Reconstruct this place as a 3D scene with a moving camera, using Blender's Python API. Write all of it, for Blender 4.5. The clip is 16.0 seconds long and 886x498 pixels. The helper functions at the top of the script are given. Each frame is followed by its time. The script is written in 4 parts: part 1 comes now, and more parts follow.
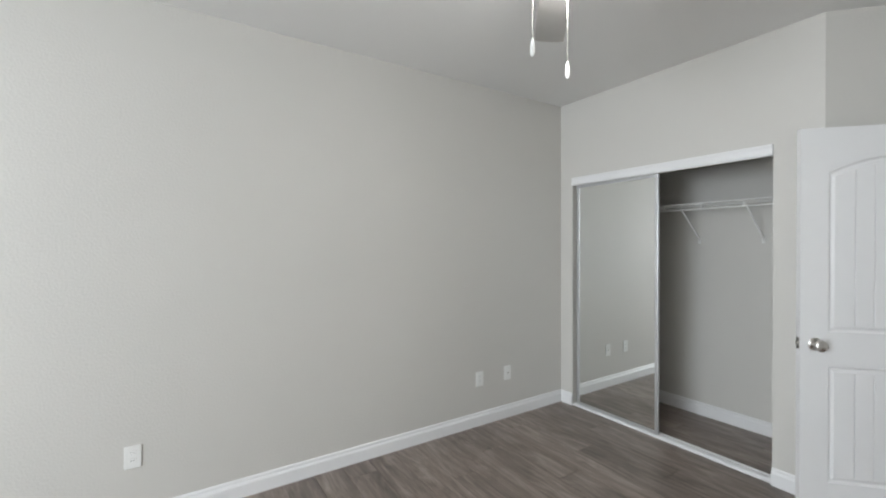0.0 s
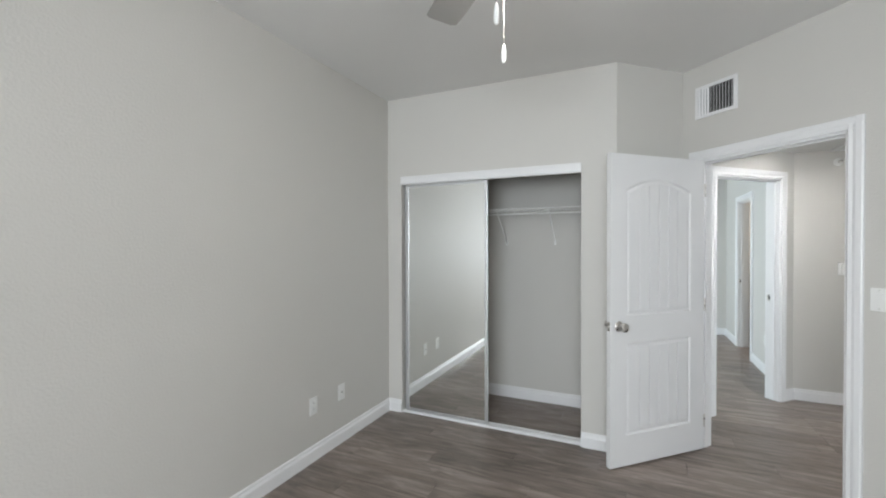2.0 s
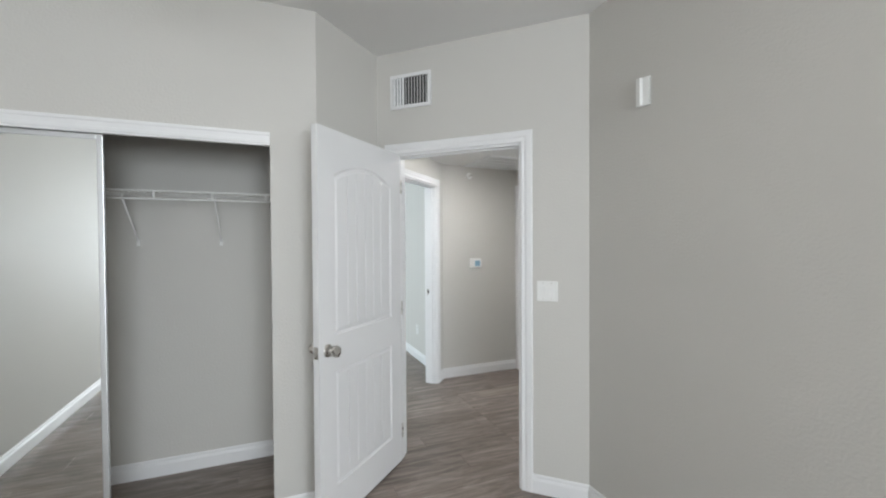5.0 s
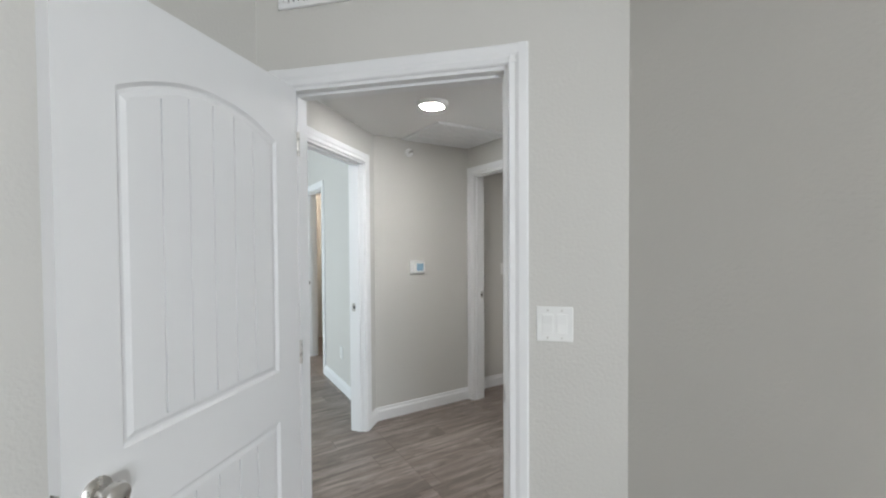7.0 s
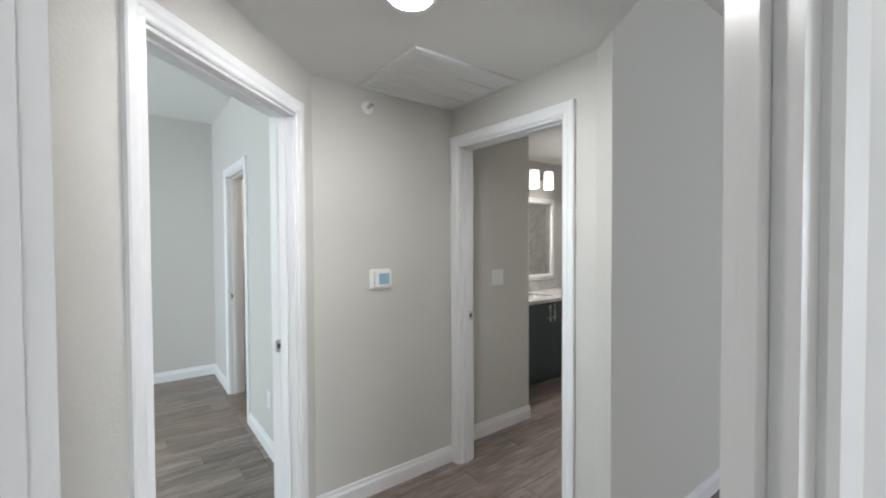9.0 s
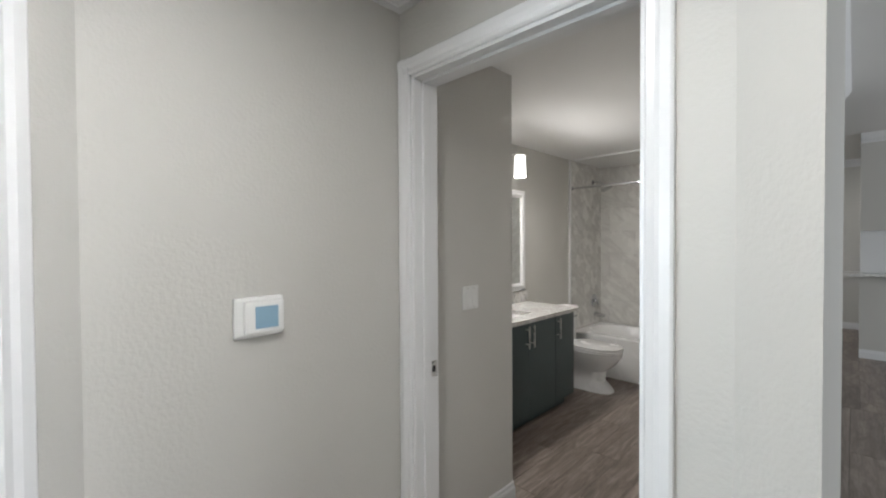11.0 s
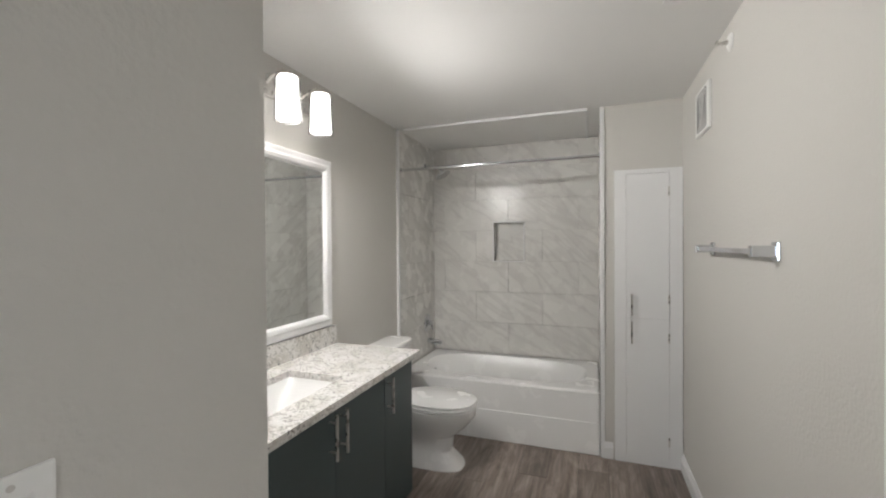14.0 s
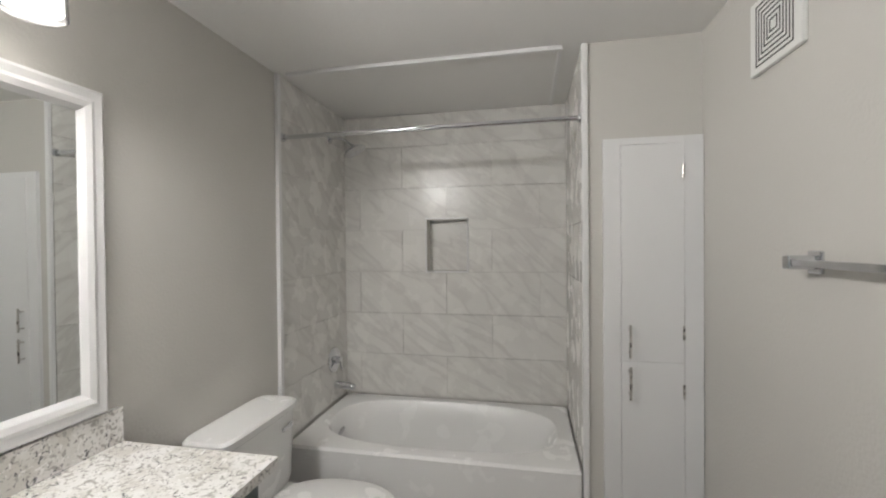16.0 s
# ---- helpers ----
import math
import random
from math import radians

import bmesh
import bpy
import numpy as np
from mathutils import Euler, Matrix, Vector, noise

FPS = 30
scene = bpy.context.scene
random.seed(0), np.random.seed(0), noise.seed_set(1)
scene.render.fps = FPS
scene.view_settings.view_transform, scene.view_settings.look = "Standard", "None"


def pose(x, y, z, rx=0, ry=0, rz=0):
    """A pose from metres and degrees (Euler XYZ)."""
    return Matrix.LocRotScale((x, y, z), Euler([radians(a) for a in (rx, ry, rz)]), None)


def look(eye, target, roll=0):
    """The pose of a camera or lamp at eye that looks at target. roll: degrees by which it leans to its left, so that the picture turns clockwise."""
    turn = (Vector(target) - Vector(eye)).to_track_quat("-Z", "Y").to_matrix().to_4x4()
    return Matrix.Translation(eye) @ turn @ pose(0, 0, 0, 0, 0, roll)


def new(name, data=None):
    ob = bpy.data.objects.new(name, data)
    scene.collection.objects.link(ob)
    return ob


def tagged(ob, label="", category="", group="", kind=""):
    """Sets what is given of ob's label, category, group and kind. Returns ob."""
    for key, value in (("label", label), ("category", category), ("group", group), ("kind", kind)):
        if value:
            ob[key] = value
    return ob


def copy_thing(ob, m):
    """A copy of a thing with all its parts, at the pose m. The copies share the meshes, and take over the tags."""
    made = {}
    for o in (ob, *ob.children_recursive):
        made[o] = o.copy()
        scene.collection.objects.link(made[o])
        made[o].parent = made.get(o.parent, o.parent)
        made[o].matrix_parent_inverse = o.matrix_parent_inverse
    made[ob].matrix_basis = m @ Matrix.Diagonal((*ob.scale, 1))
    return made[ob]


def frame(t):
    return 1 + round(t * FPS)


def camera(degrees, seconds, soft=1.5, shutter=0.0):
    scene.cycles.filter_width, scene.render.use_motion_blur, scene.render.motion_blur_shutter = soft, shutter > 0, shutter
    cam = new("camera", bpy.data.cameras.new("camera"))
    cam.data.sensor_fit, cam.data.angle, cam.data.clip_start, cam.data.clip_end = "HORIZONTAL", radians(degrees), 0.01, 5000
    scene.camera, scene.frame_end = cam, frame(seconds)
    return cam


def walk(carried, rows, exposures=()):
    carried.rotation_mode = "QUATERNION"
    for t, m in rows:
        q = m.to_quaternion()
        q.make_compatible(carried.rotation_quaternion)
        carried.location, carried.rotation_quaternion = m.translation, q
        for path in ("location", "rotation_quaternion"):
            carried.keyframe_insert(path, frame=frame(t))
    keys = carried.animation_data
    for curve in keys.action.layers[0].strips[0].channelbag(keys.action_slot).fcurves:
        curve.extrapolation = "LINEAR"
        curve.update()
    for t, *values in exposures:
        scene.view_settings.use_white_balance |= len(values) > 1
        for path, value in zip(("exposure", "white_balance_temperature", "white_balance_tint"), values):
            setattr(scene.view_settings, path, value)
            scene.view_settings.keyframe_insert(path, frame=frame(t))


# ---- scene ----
cam = camera(93.7, 16.0, soft=2.1)
# seconds, x, y, z, yaw, pitch, roll
PATH = [
    (0.0, -0.086, -0.034, 1.446, -32.96, -0.55, 0.19),
    (0.5, -0.178, 0.115, 1.454, -40.31, -0.68, 0.24),
    (1.0, -0.220, 0.262, 1.473, -47.79, -0.86, 0.43),
    (1.5, -0.239, 0.460, 1.468, -56.56, -0.62, 0.35),
    (2.0, -0.205, 0.634, 1.460, -65.35, -0.66, 0.15),
    (2.5, -0.184, 0.763, 1.468, -73.74, -0.83, 0.06),
    (3.0, -0.110, 0.889, 1.455, -81.92, -0.63, 0.01),
    (3.5, -0.001, 1.001, 1.459, -90.06, -0.61, -0.03),
    (4.0, 0.137, 1.065, 1.466, -97.94, -0.60, 0.00),
    (4.5, 0.335, 1.054, 1.493, -105.56, -0.88, 0.45),
    (5.0, 0.563, 0.971, 1.465, -112.36, -0.93, 0.34),
    (5.2, 0.643, 0.899, 1.463, -113.42, -0.91, 0.36),
    (7.5, 1.822, 0.440, 1.462, -123.19, -1.36, 0.22),
    (8.0, 2.064, 0.303, 1.459, -124.48, -1.36, 0.11),
    (8.2, 2.162, 0.255, 1.460, -124.98, -1.40, 0.16),
    (10.4, 3.234, -0.415, 1.434, -132.46, -0.91, 0.27),
    (11.0, 3.471, -0.638, 1.440, -135.30, -0.99, 0.31),
    (11.5, 3.659, -0.822, 1.438, -139.06, -0.87, 0.37),
    (12.0, 3.806, -1.029, 1.425, -144.12, -0.73, 0.42),
    (12.5, 3.958, -1.253, 1.424, -148.89, -0.58, 0.42),
    (13.0, 4.082, -1.475, 1.425, -153.11, -0.51, 0.34),
    (13.5, 4.187, -1.719, 1.439, -157.02, -0.66, 0.31),
    (14.0, 4.298, -1.979, 1.436, -160.32, -0.60, 0.41),
    (14.5, 4.374, -2.233, 1.438, -162.23, -0.57, 0.45),
    (15.0, 4.424, -2.492, 1.448, -164.58, -0.60, 0.44),
    (15.5, 4.470, -2.753, 1.456, -166.90, -0.63, 0.45),
    (16.0, 4.487, -3.017, 1.462, -168.64, -0.60, 0.53),
]
walk(cam, [(t, pose(x, y, z, 90 + pitch, roll, yaw)) for t, x, y, z, yaw, pitch, roll in PATH],
     exposures=[(0.0, 0.08), (5.2, 0.08), (8.2, 0.05), (10.4, 0.15), (12.0, 0.15), (13.0, 0.35), (14.0, 0.35), (16.0, 0.3)])

# ---- light ----
world = bpy.data.worlds.new("sky")
scene.world = world
world.use_nodes = True
wn = world.node_tree
sky = wn.nodes.new("ShaderNodeTexSky")
sky.sky_type, sky.sun_disc = "NISHITA", False
sky.sun_elevation, sky.sun_rotation = radians(45), radians(200)
wn.links.new(sky.outputs[0], wn.nodes["Background"].inputs[0])
wn.nodes["Background"].inputs[1].default_value = 0.1


def area(name, at, target, w, h, power, color):
    d = bpy.data.lights.new(name, "AREA")
    d.shape, d.size, d.size_y, d.energy, d.color = "RECTANGLE", w, h, power, color
    ob = new(name, d)
    ob.matrix_world = look(at, target)
    return ob


def bulb(name, at, power, color, radius):
    d = bpy.data.lights.new(name, "POINT")
    d.energy, d.color, d.shadow_soft_size = power, color, radius
    ob = new(name, d)
    ob.location = at
    return ob


def spot(name, at, target, power, color, radius):
    d = bpy.data.lights.new(name, "SPOT")
    d.energy, d.color, d.shadow_soft_size = power, color, radius
    d.spot_size, d.spot_blend = radians(164), 0.6
    ob = new(name, d)
    ob.matrix_world = look(at, target)
    return ob


DAY = (0.855, 0.93, 1.0)
COOL = (0.78, 0.91, 1.0)
WARM = (1.0, 0.86, 0.7)
area("window_light_bedroom", (-4.36, 0.447, 1.575), (0, 0.447, 1.55), 1.85, 1.6, 180, DAY)
area("window_light_second", (6.0, 3.36, 1.4), (6.0, 0, 1.2), 2.3, 1.7, 105, COOL)
area("window_light_living", (-1.76, -4.5, 1.4), (0, -4.4, 1.3), 3.2, 2.0, 115, DAY)

# ---- materials ----


def material(name, color, rough=0.5, metal=0.0, vary=0.05, scale=6.0, bump=0.0, bump_scale=150.0, coat=0.0, per_object=0.0):
    m = bpy.data.materials.new(name)
    m.use_nodes = True
    n, l = m.node_tree.nodes, m.node_tree.links
    b = n["Principled BSDF"]
    b.inputs["Metallic"].default_value = metal
    b.inputs["Coat Weight"].default_value = coat
    co = n.new("ShaderNodeTexCoord")
    big = n.new("ShaderNodeTexNoise")
    big.inputs["Scale"].default_value, big.inputs["Detail"].default_value = scale, 6
    l.new(co.outputs["Object"], big.inputs["Vector"])
    ramp = n.new("ShaderNodeMapRange")
    ramp.inputs[3].default_value, ramp.inputs[4].default_value = 1 - vary, 1 + vary
    l.new(big.outputs[0], ramp.inputs[0])
    hsv = n.new("ShaderNodeHueSaturation")
    hsv.inputs["Color"].default_value = (*color, 1)
    val = ramp.outputs[0]
    if per_object:
        info = n.new("ShaderNodeObjectInfo")
        r2 = n.new("ShaderNodeMapRange")
        r2.inputs[3].default_value, r2.inputs[4].default_value = 1 - per_object, 1 + per_object
        l.new(info.outputs["Random"], r2.inputs[0])
        mul = n.new("ShaderNodeMath")
        mul.operation = "MULTIPLY"
        l.new(val, mul.inputs[0])
        l.new(r2.outputs[0], mul.inputs[1])
        val = mul.outputs[0]
    l.new(val, hsv.inputs["Value"])
    l.new(hsv.outputs[0], b.inputs["Base Color"])
    rr = n.new("ShaderNodeMapRange")
    rr.inputs[3].default_value, rr.inputs[4].default_value = rough - min(0.06, rough * 0.35), min(rough + min(0.06, rough * 0.35), 1)
    l.new(big.outputs[0], rr.inputs[0])
    l.new(rr.outputs[0], b.inputs["Roughness"])
    if bump:
        fine = n.new("ShaderNodeTexNoise")
        fine.inputs["Scale"].default_value, fine.inputs["Detail"].default_value = bump_scale, 3
        l.new(co.outputs["Object"], fine.inputs["Vector"])
        bm_ = n.new("ShaderNodeBump")
        bm_.inputs["Strength"].default_value, bm_.inputs["Distance"].default_value = bump, 0.004
        l.new(fine.outputs[0], bm_.inputs["Height"])
        l.new(bm_.outputs[0], b.inputs["Normal"])
    return m


M_WALL = material("grey_wall_paint", (0.60, 0.585, 0.55), 0.6, vary=0.015, scale=1.5, bump=0.4, bump_scale=85)
M_CEIL = material("ceiling_paint", (0.80, 0.795, 0.78), 0.7, vary=0.015, scale=1.5, bump=0.25, bump_scale=60)
M_TRIM = material("white_trim_paint", (0.80, 0.80, 0.80), 0.32, vary=0.02, scale=3)
M_DOOR = material("white_door_paint", (0.79, 0.79, 0.79), 0.36, vary=0.02, scale=3, bump=0.08, bump_scale=220)
M_PLASTIC = material("white_plastic", (0.82, 0.82, 0.80), 0.3, vary=0.01)
M_CHROME = material("chrome", (0.66, 0.67, 0.69), 0.08, 1.0, vary=0.01)
M_NICKEL = material("brushed_nickel", (0.62, 0.60, 0.57), 0.28, 1.0, vary=0.04, scale=40)
M_ALUM = material("satin_aluminium", (0.66, 0.67, 0.68), 0.35, 0.75, vary=0.02)
# near-black for the plank joints and the painted shade in openings
M_DARK = material("dark_joint_and_shade", (0.03, 0.03, 0.03), 0.7)
M_MIRROR = material("mirror_silver", (0.90, 0.92, 0.91), 0.006, 1.0, vary=0.0)
M_ENAMEL = material("white_enamel", (0.84, 0.84, 0.83), 0.26, vary=0.01, coat=0.15)
M_GREEN = material("dark_slate_green_paint", (0.052, 0.075, 0.078), 0.35, vary=0.05, scale=3)
M_NAVY = material("navy_paint", (0.04, 0.06, 0.09), 0.35, vary=0.05, scale=3)


def floor_material():
    m = bpy.data.materials.new("grey_brown_vinyl_plank")
    m.use_nodes = True
    n, l = m.node_tree.nodes, m.node_tree.links
    b = n["Principled BSDF"]
    co = n.new("ShaderNodeTexCoord")
    info = n.new("ShaderNodeObjectInfo")
    shift = n.new("ShaderNodeVectorMath")
    shift.operation = "MULTIPLY_ADD"
    comb = n.new("ShaderNodeCombineXYZ")
    for k in range(3):
        l.new(info.outputs["Random"], comb.inputs[k])
    l.new(comb.outputs[0], shift.inputs[0])
    shift.inputs[1].default_value = (37, 91, 13)
    l.new(co.outputs["Object"], shift.inputs[2])

    def tex(scale_xyz, detail, distort):
        mp = n.new("ShaderNodeMapping")
        mp.inputs["Scale"].default_value = scale_xyz
        l.new(shift.outputs[0], mp.inputs["Vector"])
        t = n.new("ShaderNodeTexNoise")
        t.inputs["Scale"].default_value, t.inputs["Detail"].default_value = 1, detail
        t.inputs["Roughness"].default_value, t.inputs["Distortion"].default_value = 0.65, distort
        l.new(mp.outputs[0], t.inputs["Vector"])
        return t.outputs[0]

    grain, cloud, streak = tex((3, 42, 3), 8, 1.0), tex((2.2, 10, 2), 6, 1.6), tex((1.0, 24, 1), 4, 0.5)
    ramp = n.new("ShaderNodeValToRGB")
    ramp.color_ramp.elements[0].position, ramp.color_ramp.elements[0].color = 0.36, (0.095, 0.074, 0.062, 1)
    ramp.color_ramp.elements[1].position, ramp.color_ramp.elements[1].color = 0.66, (0.40, 0.335, 0.29, 1)
    e = ramp.color_ramp.elements.new(0.5)
    e.color = (0.21, 0.170, 0.147, 1)
    mix = n.new("ShaderNodeMath")
    mix.operation = "MULTIPLY_ADD"
    l.new(grain, mix.inputs[0])
    mix.inputs[1].default_value = 0.30
    half = n.new("ShaderNodeMath")
    half.operation = "MULTIPLY_ADD"
    l.new(cloud, half.inputs[0])
    half.inputs[1].default_value = 0.45
    st = n.new("ShaderNodeMath")
    st.operation = "MULTIPLY"
    l.new(streak, st.inputs[0])
    st.inputs[1].default_value = 0.25
    l.new(st.outputs[0], half.inputs[2])
    l.new(half.outputs[0], mix.inputs[2])
    l.new(mix.outputs[0], ramp.inputs[0])
    hsv = n.new("ShaderNodeHueSaturation")
    rng = n.new("ShaderNodeMapRange")
    rng.inputs[3].default_value, rng.inputs[4].default_value = 0.82, 1.2
    l.new(info.outputs["Random"], rng.inputs[0])
    l.new(rng.outputs[0], hsv.inputs["Value"])
    l.new(ramp.outputs[0], hsv.inputs["Color"])
    l.new(hsv.outputs[0], b.inputs["Base Color"])
    rr = n.new("ShaderNodeMapRange")
    rr.inputs[3].default_value, rr.inputs[4].default_value = 0.26, 0.46
    l.new(grain, rr.inputs[0])
    l.new(rr.outputs[0], b.inputs["Roughness"])
    bp = n.new("ShaderNodeBump")
    bp.inputs["Strength"].default_value, bp.inputs["Distance"].default_value = 0.25, 0.002
    l.new(grain, bp.inputs["Height"])
    l.new(bp.outputs[0], b.inputs["Normal"])
    return m


M_FLOOR = floor_material()

# ---- building blocks ----


def box(bm, x0, y0, z0, x1, y1, z1, m=None, bevel=0.0):
    r = bmesh.ops.create_cube(bm, size=1.0)
    v = r["verts"]
    t = Matrix.Translation(((x0 + x1) / 2, (y0 + y1) / 2, (z0 + z1) / 2)) @ Matrix.Diagonal((abs(x1 - x0), abs(y1 - y0), abs(z1 - z0), 1))
    bmesh.ops.transform(bm, matrix=t, verts=v)
    if bevel:
        es = {e for q in v for e in q.link_edges}
        v = list({q for f in bmesh.ops.bevel(bm, geom=list(es), offset=bevel, segments=2, profile=0.6, affect="EDGES")["faces"] for q in f.verts} | {q for q in v if q.is_valid})
    if m is not None:
        bmesh.ops.transform(bm, matrix=m, verts=v)
    return v


def cyl(bm, a, b, r, r2=None, seg=20):
    a, b = Vector(a), Vector(b)
    d = b - a
    m = Matrix.Translation((a + b) / 2) @ d.to_track_quat("Z", "Y").to_matrix().to_4x4()
    return bmesh.ops.create_cone(bm, cap_ends=True, segments=seg, radius1=r, radius2=r if r2 is None else r2, depth=d.length, matrix=m)["verts"]


def lathe(bm, prof, m, seg=28):
    rings = []
    for r, z in prof:
        rings.append([bm.verts.new(m @ Vector((r * math.cos(2 * math.pi * k / seg), r * math.sin(2 * math.pi * k / seg), z))) for k in range(seg)])
    for a, b in zip(rings, rings[1:]):
        for k in range(seg):
            bm.faces.new((a[k], a[(k + 1) % seg], b[(k + 1) % seg], b[k]))
    bm.faces.new(rings[0][::-1])
    bm.faces.new(rings[-1])


def prism(bm, pts, a, b, m=None):
    """A solid over the outline pts (u, v), from w = a to w = b: (u, w, v) in the frame m."""
    m = m or Matrix()
    lo = [bm.verts.new(m @ Vector((u, a, v))) for u, v in pts]
    hi = [bm.verts.new(m @ Vector((u, b, v))) for u, v in pts]
    bm.faces.new(lo)
    bm.faces.new(hi[::-1])
    for k in range(len(pts)):
        bm.faces.new((lo[k], hi[k], hi[(k + 1) % len(pts)], lo[(k + 1) % len(pts)]))


def tube(bm, pts, r, seg=12):
    pts = [Vector(p) for p in pts]
    rings = []
    for i, p in enumerate(pts):
        d = (pts[min(i + 1, len(pts) - 1)] - pts[max(i - 1, 0)]).normalized()
        q = d.to_track_quat("Z", "Y")
        rr = r[i] if isinstance(r, (list, tuple)) else r
        rings.append([bm.verts.new(p + q @ Vector((rr * math.cos(2 * math.pi * k / seg), rr * math.sin(2 * math.pi * k / seg), 0))) for k in range(seg)])
    for a, b in zip(rings, rings[1:]):
        best = min(range(seg), key=lambda s: sum((a[k].co - b[(k + s) % seg].co).length for k in range(0, seg, 3)))
        for k in range(seg):
            bm.faces.new((a[k], a[(k + 1) % seg], b[(k + 1 + best) % seg], b[(k + best) % seg]))
    bm.faces.new(rings[0][::-1])
    bm.faces.new(rings[-1])


MAIN, BATH = Vector((0, 0, 0)), Vector((-0.055, 0.062, 0))
room = {"origin": MAIN}                 # where the plan of the room in hand has its zero


def placed(m):
    return Matrix.Translation(room["origin"]) @ m


def part(name, bm, mat, parent=None, label="", smooth=False):
    bmesh.ops.recalc_face_normals(bm, faces=bm.faces)
    me = bpy.data.meshes.new(name)
    bm.to_mesh(me)
    bm.free()
    me.materials.append(mat)
    if smooth:
        me.shade_smooth()
        me.set_sharp_from_angle(angle=radians(35))
    ob = new(name, me)
    if parent is not None:
        ob.parent = parent
    return tagged(ob, label)


def thing(name, m, label, category, group="", kind=""):
    ob = new(name)
    ob.matrix_world = placed(m)
    return tagged(ob, label, category, group, kind)


def along(p, q):
    """The frame of a wall from p to q with the room to its left: x along, y into the room, z up; and its length."""
    d = Vector((q[0] - p[0], q[1] - p[1], 0))
    m = Matrix.Translation((p[0], p[1], 0)) @ Matrix.Rotation(math.atan2(d.y, d.x), 4, "Z")
    return m, d.length


def wall(name, p, q, thick, z1, holes=(), ends=(0.0, 0.0), label="smooth light grey painted plaster wall"):
    m, n = along(p, q)
    bm = bmesh.new()
    xs = -ends[0]
    for a, b, lo, hi in sorted(holes):
        box(bm, xs, -thick, 0, a, 0, z1)
        if lo > 0:
            box(bm, a, -thick, 0, b, 0, lo)
        if hi < z1:
            box(bm, a, -thick, hi, b, 0, z1)
        xs = b
    box(bm, xs, -thick, 0, n + ends[1], 0, z1)
    ob = part(name, bm, M_WALL)
    ob.matrix_world = placed(m)
    return tagged(ob, label, "wall", kind="structure")


def slab(name, pts, z0, z1, mat, label, category):
    bm = bmesh.new()
    lo = [bm.verts.new((x, y, z0)) for x, y in pts]
    hi = [bm.verts.new((x, y, z1)) for x, y in pts]
    bm.faces.new(lo[::-1])
    bm.faces.new(hi)
    for k in range(len(pts)):
        j = (k + 1) % len(pts)
        bm.faces.new((lo[k], lo[j], hi[j], hi[k]))
    return tagged(part(name, bm, mat), label, category, kind="structure")


# ---- structure ----
H1, H2 = 2.715, 2.30
BK = -4.4                               # back wall of the bedroom
LW, RW, CX = 2.597, -0.651, 2.92          # bedroom: side walls and closet wall
JOG, COR, RC = (2.92, 0.741), (3.336, 0.306), (2.379, -0.651)
BX0, BX1 = 3.81, 5.80                   # bathroom side walls
DOOR_H = 2.045
wall("wall_east", (BK, RW), RC, 0.115, H1, ends=(0.1, 0))
D1 = 0.38                               # bedroom doorway, along its wall
wall("wall_bedroom_door", RC, COR, 0.115, H1, [(D1, D1 + 0.84, 0, DOOR_H)], ends=(0.0, 0.1))
wall("wall_jog", COR, JOG, 0.1, H1, ends=(0.0, 0.0))
wall("wall_closet", JOG, (CX, LW), 0.1, H1, [(0.235, 1.722, 0, 2.04)], ends=(0, 0.1))
wall("wall_left", (3.66, LW), (BK, LW), 0.1, H1, ends=(0.1, 0.1))
wall("wall_back", (BK, LW), (BK, RW), 0.14, H1, [(1.2, 3.1, 0.75, 2.4)])
wall("wall_closet_back", (3.66, 0.86), (3.66, LW), 0.1, H1)
wall("wall_closet_side", (CX + 0.1, 0.90), (3.66, 0.90), 0.08, H1)
# hall
TX, DY = 4.685, -1.642                  # hall end wall, face of the bathroom door wall
Q0, Q1 = (TX, -0.725), (3.58, 0.38)     # wall of the second bedroom door
wall("wall_hall_end", (TX, DY), Q0, 0.05, H1)
wall("wall_second_door", Q0, Q1, 0.115, H1, [(0.187, 1.027, 0, DOOR_H)], ends=(0.02, 0.1))
wall("wall_bath_door", (3.62, DY), (TX, DY), 0.115, H1, [(0.191, 1.0, 0, DOOR_H)], ends=(0.0, 0.3))
# bathroom
room["origin"] = BATH
wall("wall_bath_switch", (4.868, -2.597), (4.868, -1.82), 0.1, H1)
wall("wall_bath_stub", (BX1, -2.6), (4.868, -2.6), 0.1, H1, ends=(0.1, -0.004))
wall("wall_vanity", (BX1, -5.92), (BX1, -2.6), 0.1, H1)
wall("wall_cabinet", (BX0, -5.02), (4.285, -5.02), 0.5, H1)
wall("wall_tub_side", (4.283, -5.026), (4.283, -5.82), 0.1, H1, ends=(0.0, 0.1))
wall("wall_tub_back", (4.283, -5.82), (BX1, -5.82), 0.1, H1, [(0.64, 0.92, 1.284, 1.633)])
wall("wall_bath_right", (BX0, -1.82), (BX0, -5.6), 0.175, H1)
wall("wall_niche_back", (4.9, -5.91), (5.25, -5.91), 0.05, 2.0)
room["origin"] = MAIN
bm = bmesh.new()
prism(bm, [(3.64, DY), (3.505, -1.54), (3.505, -3.2), (3.60, -3.2), (3.60, -1.8), (3.64, -1.8)], 0, H1, Matrix(((1, 0, 0, 0), (0, 0, 1, 0), (0, 1, 0, 0), (0, 0, 0, 1))))
tagged(part("wall_corner", bm, M_WALL), "light grey chamfered wall corner beside the hall", "wall", kind="structure")
